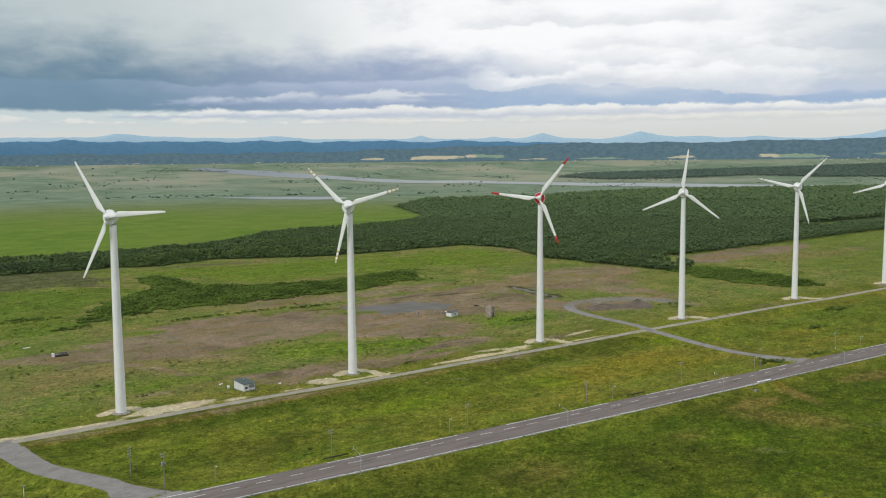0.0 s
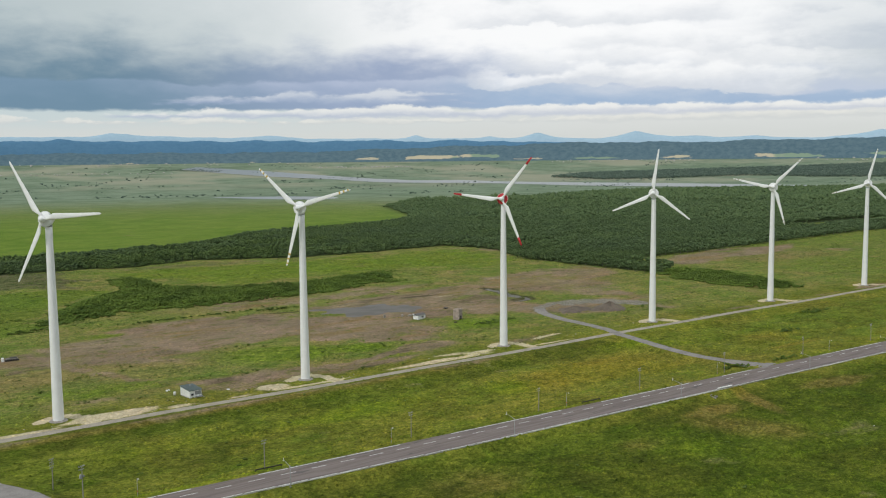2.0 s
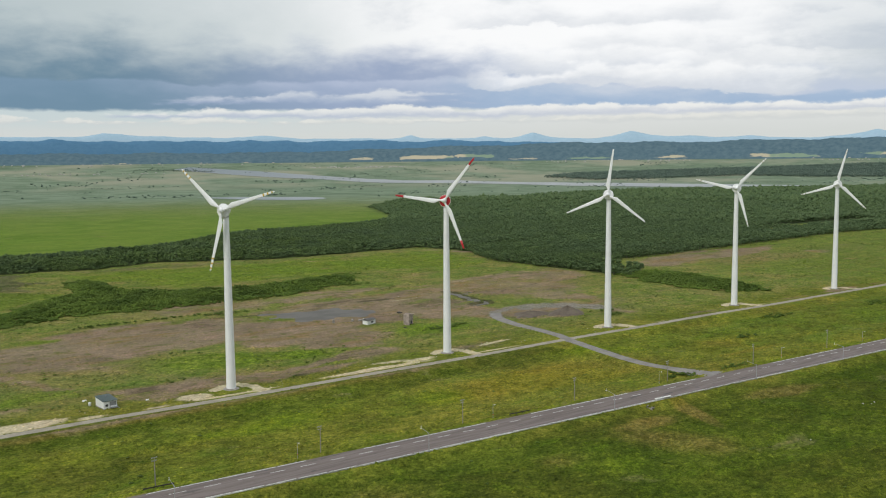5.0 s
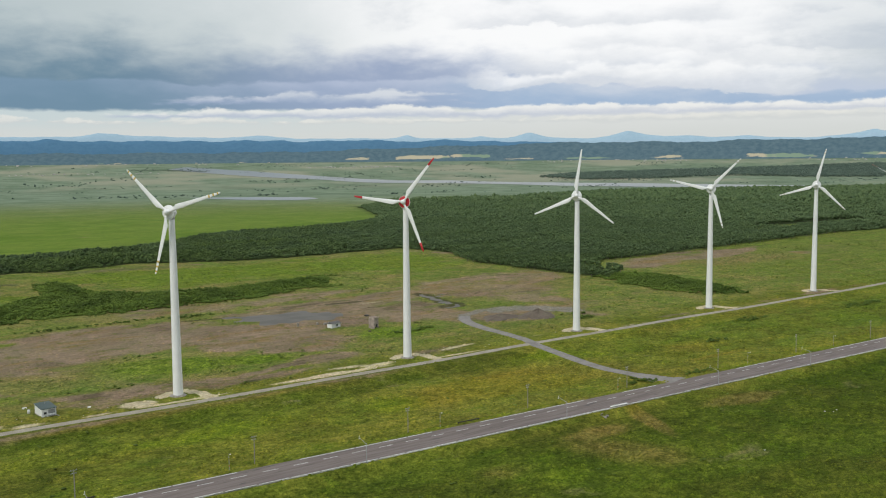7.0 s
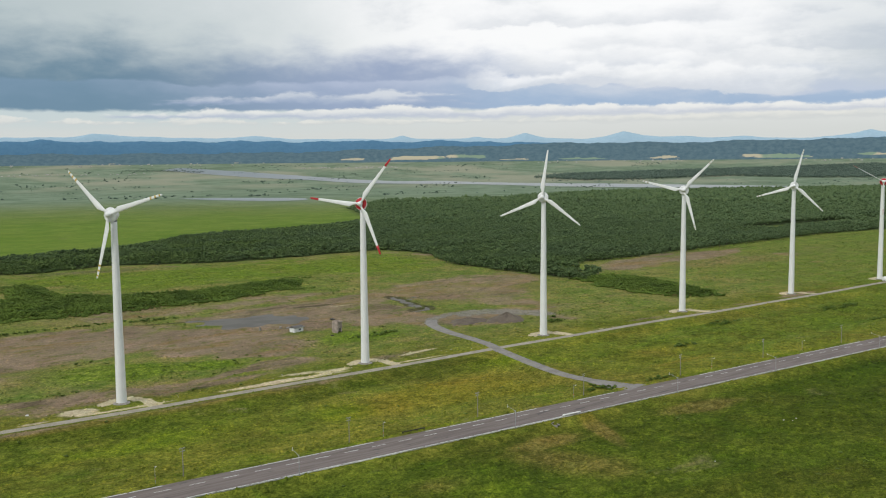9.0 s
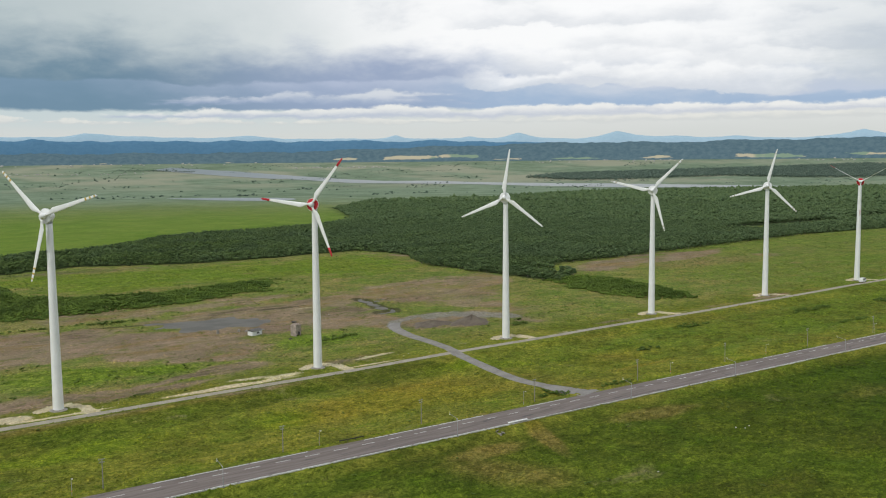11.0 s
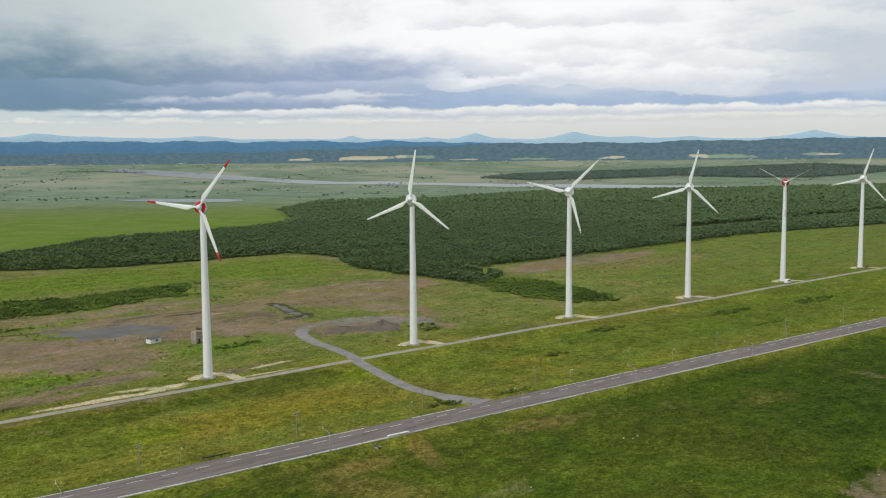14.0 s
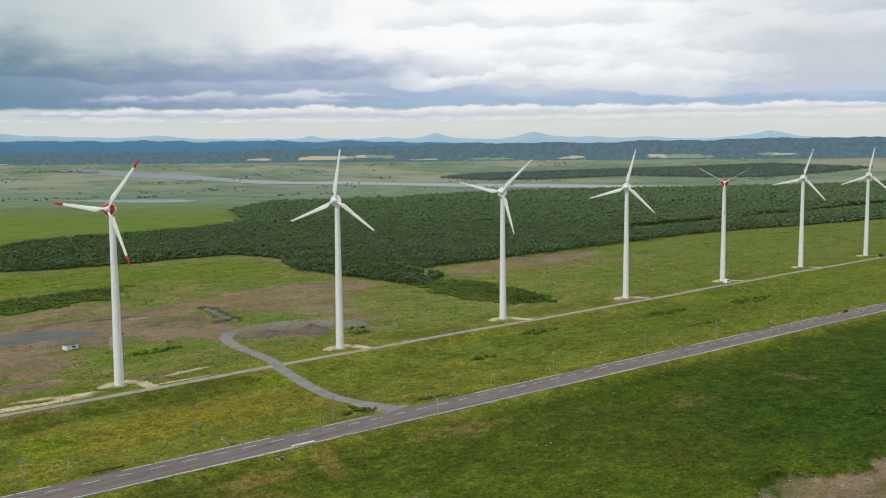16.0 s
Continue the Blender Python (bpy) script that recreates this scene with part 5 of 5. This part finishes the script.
make_marker_poles()


def utility_pole(m, tall, label, arms=2, transformer=False):
    t = thing("utility_pole", m, label, "utility pole", "utility poles beside the road")
    part("pole", lathe([(0.17, -0.5), (0.16, 0.4), (0.10, tall), (0.0, tall + 0.05)], 12), POLE_GREY, t, smooth_faces=True)
    for k in range(arms):
        h = tall - 0.35 - 0.85 * k
        arm = part("crossarm", box(2.0 - 0.3 * (k % 2), 0.10, 0.12, 0, 0.16, h), GREY_STEEL, t)
        for px in (-0.9, -0.45, 0.45, 0.9):
            part("insulator", lathe([(0.05, h + 0.12), (0.09, h + 0.2), (0.05, h + 0.26), (0.08, h + 0.34), (0.03, h + 0.4)], 8, None, Matrix.Translation((px * (0.92 - 0.15 * (k % 2)), 0.16, 0))), GREY_STEEL, arm)
    if transformer:
        can = part("transformer", lathe([(0.30, tall - 3.6), (0.33, tall - 3.5), (0.33, tall - 2.5), (0.26, tall - 2.4)], 14, None, Matrix.Translation((-0.55, 0, 0))), GREY_STEEL, t, "grey steel transformer can", smooth_faces=True)
        part("bracket", box(0.6, 0.12, 0.12, -0.3, 0, tall - 3.0), GREY_STEEL, can)
        part("fuse_box", box(0.5, 0.35, 0.5, 0.35, 0, tall - 3.3), GREY_STEEL, t)
    for h in (2.2, 3.0, 3.8):
        part("step_bolt", tube((-0.3, 0, h), (0.3, 0, h), 0.02, 0.02, 5), GREY_STEEL, t)
    return t


def make_utility_poles():
    utility_pole(pose(85.1, 279.1, gz(85.1, 279.1), 0, 0, 35), 9.4, "brown utility pole with four crossarms beside gravel lane", 4)
    utility_pole(pose(87.4, 256.5, gz(87.4, 256.5), 0, 0, 20), 11.3, "grey utility pole with transformer at the lane mouth", 2, True)
    first = None
    for x in (140, 193, 249, 302, 354, 410, 466, 528, 585, 640, 697):
        m = along(x, 9.8, 0.0, 10)
        if first is None:
            first = utility_pole(m, 9.0, "slender grey concrete utility pole standing in meadow", 2)
        else:
            copy_thing(first, m)
    t = thing("camera_post", pose(54.7, 279.0, gz(54.7, 279.0)), "short pale post with small box in the meadow", "post")
    part("pole", lathe([(0.10, -0.3), (0.07, 4.3), (0.0, 4.35)], 10), WALL_WHITE, t, smooth_faces=True)
    part("head", box(0.8, 0.35, 0.4, 0, 0, 4.2), GREY_STEEL, t, round_off=0.04)


make_utility_poles()


def low_barrier(x, off, length):
    t = thing("culvert_barrier", along(x, off), "low dark steel barrier at the grassy roadside", "barrier", "dark barriers beside the road")
    part("beam", box(length, 0.18, 0.38, 0, 0, 0.45), DARK_STEEL, t, round_off=0.03)
    for k in np.linspace(-length / 2 + 0.3, length / 2 - 0.3, 4):
        part("post", box(0.16, 0.16, 0.95, k, 0.12, -0.3), DARK_STEEL, t)


low_barrier(140, 7.0, 9.0)
low_barrier(272, 6.4, 9.5)


def culvert():
    x, y = 317.5, 221.5
    t = thing("culvert", pose(x, y, gz(x, y) - 0.9, 0, 0, 20) @ Matrix.Scale(0.62, 4), "grey concrete culvert mouth in the road embankment", "culvert")
    part("head_wall", box(3.2, 0.35, 2.1, 0, 0.4, 0), CONCRETE, t, round_off=0.05)
    for s in (-1, 1):
        part("wing_wall", box(0.3, 3.6, 1.2, s * 1.5, -1.5, 0, None, Matrix.Rotation(radians(6 * s), 4, "Z")), CONCRETE, t, round_off=0.04)
    part("channel", box(2.5, 3.6, 0.12, 0, -1.5, 0.75), DARK, t, "dark channel floor")
    # the mouth's inner shade, painted as a near-black panel on the head wall
    part("mouth", box(2.2, 0.1, 1.0, 0, 0.2, 0.8), DARK, t, "dark opening")


culvert()


def parapet():
    """The white concrete coping over the culvert, in the line of the guard rail."""
    t = thing("parapet", along(328.5, -10.3, 0.0), "white concrete coping at the road's edge over the culvert", "parapet", "")
    part("coping", box(8.4, 0.75, 0.35, 0, 0, 0.55), WALL_WHITE, t, "white-painted coping", round_off=0.05)
    part("wall", box(8.0, 0.5, 1.6, 0, 0, -1.05), CONCRETE, t, "weathered concrete wall")


parapet()


# ---- buildings and ruins ----
def shed():
    t = thing("shed", pose(157.2, 353.6, gz(157, 353) - 0.1, 0, 0, 3), "white equipment shed with sloping green metal roof", "shed")
    body = bmesh.new()
    w, d, hf, hb = 2.55, 4.3, 3.2, 3.7
    low = [body.verts.new(p) for p in ((-w, -d, 0.25), (w, -d, 0.25), (w, d, 0.25), (-w, d, 0.25))]
    top = [body.verts.new(p) for p in ((-w, -d, hf), (w, -d, hf), (w, d, hb), (-w, d, hb))]
    body.faces.new(low[::-1]), body.faces.new(top)
    for i in range(4):
        body.faces.new((low[i], low[(i + 1) % 4], top[(i + 1) % 4], top[i]))
    wall = part("wall", body, WALL_WHITE, t)
    for k in range(1, 8):
        part("batten", box(0.05, 0.08, 2.8, -w - 0.02, -d + k * 1.07, 0.3), WALL_WHITE, wall)
    slope = math.degrees(math.atan((hb - hf) / (2 * d)))
    roof = part("roof", box(2 * w + 0.7, 2 * d + 0.8, 0.16), ROOF_GREEN, t, "dark green metal roof", pose(0, 0, (hf + hb) / 2 + 0.02, slope))
    for k in range(-4, 5):
        part("roof_seam", box(0.06, 2 * d + 0.8, 0.07, k * 0.62, 0, 0.155), ROOF_GREEN, roof)
    part("vent", lathe([(0.16, 0.1), (0.16, 0.6), (0.26, 0.66), (0.2, 0.85), (0.02, 0.9)], 12), GREY_STEEL, roof, "", Matrix.Translation((0.3, 1.5, 0)))
    part("plinth", box(2 * w + 0.2, 2 * d + 0.2, 0.4, 0, 0, -0.1), CONCRETE, t)
    window = part("window", box(1.0, 0.08, 0.9, -1.4, -d - 0.02, 1.2), DARK, t, "dark square opening")
    part("window_frame", box(1.2, 0.06, 0.1, -1.4, -d - 0.05, 1.12, box(1.2, 0.06, 0.1, -1.4, -d - 0.05, 2.06)), WALL_WHITE, window)
    shutter = part("roller_shutter", box(2.5, 0.10, 1.5, 1.0, -d - 0.03, 1.4), GREY_STEEL, t, "grey ribbed shutter")
    for k in range(6):
        part("shutter_rib", box(2.5, 0.05, 0.07, 1.0, -d - 0.09, 1.48 + 0.24 * k), GREY_STEEL, shutter)
    stair = part("landing", box(2.8, 1.1, 0.1, 1.0, -d - 0.6, 0.7), GREY_STEEL, t)
    for k in range(3):
        part("step", box(0.35, 1.0, 0.06, 2.6 + 0.3 * k, -d - 0.6, 0.5 - 0.2 * k), GREY_STEEL, stair)
    for px in (-0.35, 1.0, 2.35):
        part("rail_post", box(0.06, 0.06, 1.0, px, -d - 1.1, 0.75), GREY_STEEL, stair)
    part("hand_rail", box(2.8, 0.06, 0.06, 1.0, -d - 1.1, 1.72), GREY_STEEL, stair)
    tank = thing("gas_tank", pose(152.6, 359.4, gz(152.6, 359.4)), "small white upright tank beside the shed", "tank")
    part("body", lathe([(0.3, 0), (0.55, 0.1), (0.55, 1.3), (0.3, 1.5)], 14), WALL_WHITE, tank, smooth_faces=True)
    part("valve", lathe([(0.08, 1.5), (0.1, 1.62), (0.03, 1.66)], 8), GREY_STEEL, tank)


shed()


def hut():
    t = thing("hut", pose(332.6, 440.8, gz(332, 440) - 0.1, 0, 0, 14), "small white hut with low dark gabled roof", "hut")
    part("wall", box(6.6, 4.0, 2.5), WALL_WHITE, t, round_off=0.03)
    bm = bmesh.new()
    a = [bm.verts.new(p) for p in ((-3.6, -2.4, 2.45), (3.6, -2.4, 2.45), (3.6, 0, 3.5), (-3.6, 0, 3.5), (3.6, 2.4, 2.45), (-3.6, 2.4, 2.45))]
    bm.faces.new((a[0], a[1], a[2], a[3])), bm.faces.new((a[3], a[2], a[4], a[5])), bm.faces.new((a[1], a[4], a[2])), bm.faces.new((a[0], a[3], a[5])), bm.faces.new((a[0], a[5], a[4], a[1]))
    part("roof", bm, ROOF_DARK, t, "dark weathered roof")
    w = part("window", box(1.6, 0.08, 1.0, 0.6, -2.02, 0.9), DARK, t, "dark window opening")
    part("mullion", box(0.1, 0.06, 1.0, 0.6, -2.07, 0.9), WALL_WHITE, w)
    part("sill", box(1.9, 0.2, 0.1, 0.6, -2.1, 0.8), WALL_WHITE, w)
    part("door", box(0.08, 0.9, 2.0, 3.33, 0.4, 0.05), GREY_STEEL, t)


hut()


def ruin():
    t = thing("concrete_ruin", pose(348.8, 424.6, gz(348, 424) - 0.2, 0, 0, 20), "stained concrete tower stump of a derelict plant", "ruin")
    for px in (-1.7, 1.7):
        part("side_wall", box(0.5, 4.0, 6.1, px, 0, 0), RUIN_CONCRETE, t, round_off=0.06)
    part("back_wall", box(2.9, 0.5, 6.3, 0, 1.75, 0), RUIN_CONCRETE, t, round_off=0.06)
    part("front_wall", box(2.9, 0.5, 5.2, 0, -1.75, 0.9), RUIN_CONCRETE, t, round_off=0.06)
    part("hopper", lathe([(1.2, 4.6), (1.7, 6.0), (1.75, 6.6), (1.5, 6.6), (1.1, 5.0)], 12), RUIN_CONCRETE, t)
    part("beam", box(4.4, 0.5, 0.5, 0, -2.0, 5.9), RUIN_CONCRETE, t, "broken concrete beam", round_off=0.05)
    part("opening", box(1.2, 0.1, 1.6, 0.2, -2.02, 1.0), DARK, t, "dark hatch")


ruin()


def slab(x, y, sx, sy, sz, tilt, turn, mat, label):
    t = tagged(part("slab", box(sx, sy, sz), mat, None, "", pose(x, y, gz(x, y) - 0.12, tilt, tilt * 0.4, turn), 0.06), label, "slab", "slabs lying round the hut")
    return t


slab(337, 452, 3.2, 2.0, 0.4, 28, 30, WALL_WHITE, "white concrete slab tilted on rubble")
slab(333, 451, 2.2, 1.6, 0.9, 6, 10, CONCRETE, "grey broken concrete block on bare soil")
slab(329.5, 454, 1.6, 1.2, 1.3, 0, 50, CONCRETE, "squat concrete block near the pond")
slab(342, 450, 1.8, 1.4, 0.6, 12, 75, CONCRETE, "low broken concrete slab among weeds")
slab(318, 456, 1.0, 1.0, 2.2, 0, 0, CONCRETE, "upright concrete stub by the pond")
slab(366, 459, 2.6, 2.0, 0.8, 8, 20, DARK_STEEL, "rusty dark scrap heap on bare ground")
slab(342, 418, 1.6, 1.0, 0.6, 8, 0, DARK_STEEL, "dark scrap block among weeds")
slab(107, 505, 3.4, 1.0, 0.4, 0, 10, WALL_WHITE, "white board lying in the grass")
slab(153, 368, 1.6, 0.9, 0.6, 0, 20, WALL_WHITE, "small white block beside the shed path")
slab(173, 353, 1.1, 0.8, 0.5, 0, 0, WALL_WHITE, "small white marker block on sand")


for k, (bx, by, big) in enumerate(((388, 176, 0.55), (390.5, 174, 0.4), (393.5, 174.5, 0.5), (331, 163, 0.45))):
    v, f = clumps(np.zeros((1, 3)), np.array([[big * 0.8, big * 0.6, big * 0.45]]), 0.2)
    rock = tagged(new("boulder", mesh_from("boulder", v, f, STONE_PALE)), "pale grey boulder lying in dark green sedge", "boulder", "boulders in the sedge")
    rock.matrix_basis = pose(bx, by, gz(bx, by) + big * 0.3)


def scrap_pile():
    t = thing("pipe_stack", pose(115.2, 470.5, gz(115, 470), 0, 0, -4), "stack of dark weathered pipes and boards", "pile")
    for k, (h, off, r) in enumerate(((0.4, -0.9, 0.38), (0.4, 0.0, 0.40), (0.4, 0.9, 0.36), (1.05, -0.45, 0.36), (1.05, 0.45, 0.38))):
        part("pipe", tube((-3.2 + 0.2 * k, off, h), (3.0 - 0.15 * k, off + 0.1, h), r, r, 10), CONCRETE if k % 2 else DARK_STEEL, t)
    part("board", box(1.0, 2.4, 1.7, -3.9, 0, 0), WALL_WHITE, t, "white end board", round_off=0.04)
    part("sheet", box(3.0, 2.0, 0.1, 0.8, 0.2, 1.42, None, Matrix.Rotation(radians(5), 4, "X")), DARK_STEEL, t)


scrap_pile()


def heap(x, y, rx, ry, tall, label):
    """A heap of soil with an uneven outline."""
    n, rings = 40, 9
    v = []
    for i in range(rings):
        f = i / (rings - 1)
        for a in np.linspace(0, 2 * math.pi, n, endpoint=False):
            k = f * (1 + 0.16 * math.sin(3 * a + x) + 0.09 * math.sin(7 * a + y))
            h = tall * max(0, 1 - f) ** 1.0 * (1 + 0.14 * math.sin(5 * a + 4 * f))
            px, py = x + rx * k * math.cos(a), y + ry * k * math.sin(a)
            v.append((px, py, gz(px, py) + h - (0.25 if i == rings - 1 else 0)))
    f = [(i * n + j, i * n + (j + 1) % n, (i + 1) * n + (j + 1) % n, (i + 1) * n + j) for i in range(rings - 1) for j in range(n)]
    tagged(new("mound", mesh_from("mound", v, [q[::-1] for q in f], HEAP, True)), label, "mound", "soil mounds in the yard")


heap(445.5, 394.5, 13.5, 8.5, 4.4, "steep brown soil mound beside the gravel loop")
heap(423.5, 404, 13, 8, 2.4, "low wide brown soil mound beside the gravel loop")


# ---- vehicles ----
def wheel(parent, x, y, r=0.36):
    m = Matrix.Translation((x, y, r)) @ Matrix.Rotation(radians(90), 4, "X")
    w = part("wheel", lathe([(r * 0.7, -0.12), (r, -0.09), (r, 0.09), (r * 0.7, 0.12)], 18, None, m), RUBBER, parent)
    part("rim", lathe([(r * 0.3, -0.13), (r * 0.62, -0.125), (r * 0.62, 0.125), (r * 0.3, 0.13)], 14, None, m), GREY_STEEL, w)


def profile_body(pts, half, mat, name, parent, label=""):
    """A vehicle's body from its side outline."""
    bm = bmesh.new()
    a, b = [bm.verts.new((x, -half, z)) for x, z in pts], [bm.verts.new((x, half, z)) for x, z in pts]
    bm.faces.new(a), bm.faces.new(b[::-1])
    for i in range(len(pts)):
        j = (i + 1) % len(pts)
        bm.faces.new((a[i], b[i], b[j], a[j]))
    bmesh.ops.recalc_face_normals(bm, faces=bm.faces)
    return part(name, bm, mat, parent, label, None, 0.06)


# White equipment container, given a van's body and wheels.
def van():
    x, y = 771.0, 338.9
    t = thing("van", pose(x, y, gz(x, y) + 0.02, 0, 0, 8) @ Matrix.Scale(1.5, 4), "white equipment container with van wheels at the foot of turbine", "van")
    body = profile_body([(-2.4, 0.4), (2.3, 0.4), (2.4, 1.0), (2.2, 1.2), (1.7, 2.0), (1.3, 2.2), (-2.3, 2.2), (-2.45, 1.5)], 0.92, WALL_WHITE, "body", t)
    for s in (-1, 1):
        for px in (-1.5, -0.2):
            part("side_window", box(1.0, 0.04, 0.55, px, s * 0.93, 1.4), DARK, body, "dark side window")
        part("front_window", box(0.8, 0.04, 0.5, 1.05, s * 0.93, 1.4), DARK, body)
        wheel(t, -1.55, s * 0.8), wheel(t, 1.55, s * 0.8)
    part("windscreen", box(0.05, 1.6, 0.75, 1.98, 0, 1.25, None, Matrix.Rotation(radians(-30), 4, "Y")), DARK, body)
    part("bumper", box(0.2, 1.8, 0.25, 2.4, 0, 0.4), GREY_STEEL, t, round_off=0.04)


van()


def crane_truck():
    x, y = 1026.0, 336.0
    t = thing("crane_truck", pose(x, y, gz(x, y) + 0.08, 0, 0, 180), "dark crane truck with orange boom on the track", "truck")
    part("chassis", box(8.0, 2.2, 0.4, 0, 0, 0.75), DARK_STEEL, t, round_off=0.04)
    cab = profile_body([(2.6, 0.9), (4.4, 0.9), (4.5, 1.8), (4.1, 2.9), (2.7, 2.9)], 1.15, DARK_STEEL, "cab", t, "dark cab")
    part("windscreen", box(0.06, 1.9, 0.8, 4.32, 0, 1.9, None, Matrix.Rotation(radians(-20), 4, "Y")), DARK, cab)
    part("flatbed", box(6.0, 2.3, 0.7, -1.2, 0, 1.15), DARK_STEEL, t, round_off=0.04)
    part("turret", lathe([(0.8, 1.8), (0.8, 2.4), (0.6, 2.6)], 14, None, Matrix.Translation((1.4, 0, 0))), ORANGE, t)
    boom = part("boom", tube((1.4, 0, 2.5), (6.6, 0, 4.4), 0.26, 0.18, 8), ORANGE, t, "orange crane boom")
    part("hook", lathe([(0.05, 3.6), (0.12, 3.7), (0.03, 4.3)], 8, None, Matrix.Translation((6.5, 0, 0))), DARK_STEEL, boom)
    for px in (-3.0, -1.9, 3.2):
        for s in (-1, 1):
            wheel(t, px, s * 1.0, 0.48)


crane_truck()


def car():
    t = thing("car", along(702, 2.6, 0.09, 180), "small dark car at the edge of the road", "car")
    body = profile_body([(-2.0, 0.3), (2.0, 0.3), (2.1, 0.75), (1.2, 0.92), (0.6, 1.42), (-1.3, 1.45), (-1.95, 0.95)], 0.82, DARK_STEEL, "body", t)
    for s in (-1, 1):
        part("side_window", box(1.6, 0.04, 0.34, -0.4, s * 0.82, 0.98), DARK, body)
        part("headlight", box(0.06, 0.3, 0.14, 2.06, s * 0.58, 0.62), WALL_WHITE, body)
        part("tail_light", box(0.06, 0.24, 0.16, -2.0, s * 0.62, 0.75), RED, body, "red tail light")
        wheel(t, -1.25, s * 0.72, 0.3), wheel(t, 1.25, s * 0.72, 0.3)


car()


# ---- stones, far houses ----
def make_stones():
    x, y = rng.uniform(385, 640, 5000), rng.uniform(40, 112, 5000)
    d = inside(x, y, SHORE) + 2.5 * ripple(x, y, 23)
    keep = (d > 0.3) & (rng.uniform(0, 1, 5000) < np.exp(-d / 3.5))
    x, y = x[keep][:300], y[keep][:300]
    s = 0.06 + 0.24 * rng.uniform(0, 1, len(x)) ** 2.5
    c = np.stack([x, y, ground_z(x, y) + s * 0.2], 1)
    stuff("shore_stones", [clumps(c, np.stack([s * 1.3, s, s * 0.6], 1), 0.25)], STONE_PALE, "pale stones along the eroded grassy scarp", "stones")
    x, y = rng.uniform(380, 500, 30), rng.uniform(425, 520, 30)
    x, y = np.concatenate([x, rng.uniform(60, 420, 60)]), np.concatenate([y, rng.uniform(340, 356, 60)])
    s = rng.uniform(0.08, 0.26, len(x))
    stuff("loose_stones", [clumps(np.stack([x, y, ground_z(x, y) + s * 0.2], 1), np.stack([s * 1.3, s, s * 0.6], 1), 0.25)], STONE_PALE, "loose pale stones on bare ground", "stones")


make_stones()


def make_far_buildings():
    """Farms, greenhouses and bales far out, each a few metres of pale wall and roof."""
    centres, sizes = [], []

    def row(az0, az1, r, count, spread, size):
        for _ in range(count):
            a, d = radians(random.uniform(az0, az1)), r + random.uniform(-spread, spread)
            px, py = EYE_MID[0] + d * math.sin(a), EYE_MID[1] + d * math.cos(a)
            k = random.uniform(0.6, 1.3)
            centres.append((px, py, float(rise(px, py)) + 0.4 * size))
            sizes.append((size * k * 1.6, size * k, size * 0.55 * k))

    row(28.5, 34.5, 4150, 60, 25, 4.0)
    row(9, 20, 3930, 46, 40, 3.4)
    row(11, 20, 4400, 16, 40, 5.0)
    row(43, 52, 4390, 30, 60, 4.2)
    row(58, 62, 4400, 14, 60, 5)
    row(20, 27, 4400, 10, 60, 4.5)
    c, s = np.array(centres), np.array(sizes)
    cube_v = np.array([(-.5, -.5, -.5), (.5, -.5, -.5), (.5, .5, -.5), (-.5, .5, -.5), (-.5, 0, .9), (.5, 0, .9), (-.5, -.5, .4), (.5, -.5, .4), (.5, .5, .4), (-.5, .5, .4)])
    cube_f = np.array([(0, 1, 7), (0, 7, 6), (2, 3, 9), (2, 9, 8), (6, 7, 5), (6, 5, 4), (8, 9, 4), (8, 4, 5), (3, 0, 6), (3, 6, 9), (9, 6, 4), (1, 2, 8), (1, 8, 7), (7, 8, 5)])
    stuff("far_farms", [clumps(c, s, 0.05, (cube_v, cube_f))], STONE_PALE, "tiny pale farm buildings strewn across the far plain", "farms")


make_far_buildings()
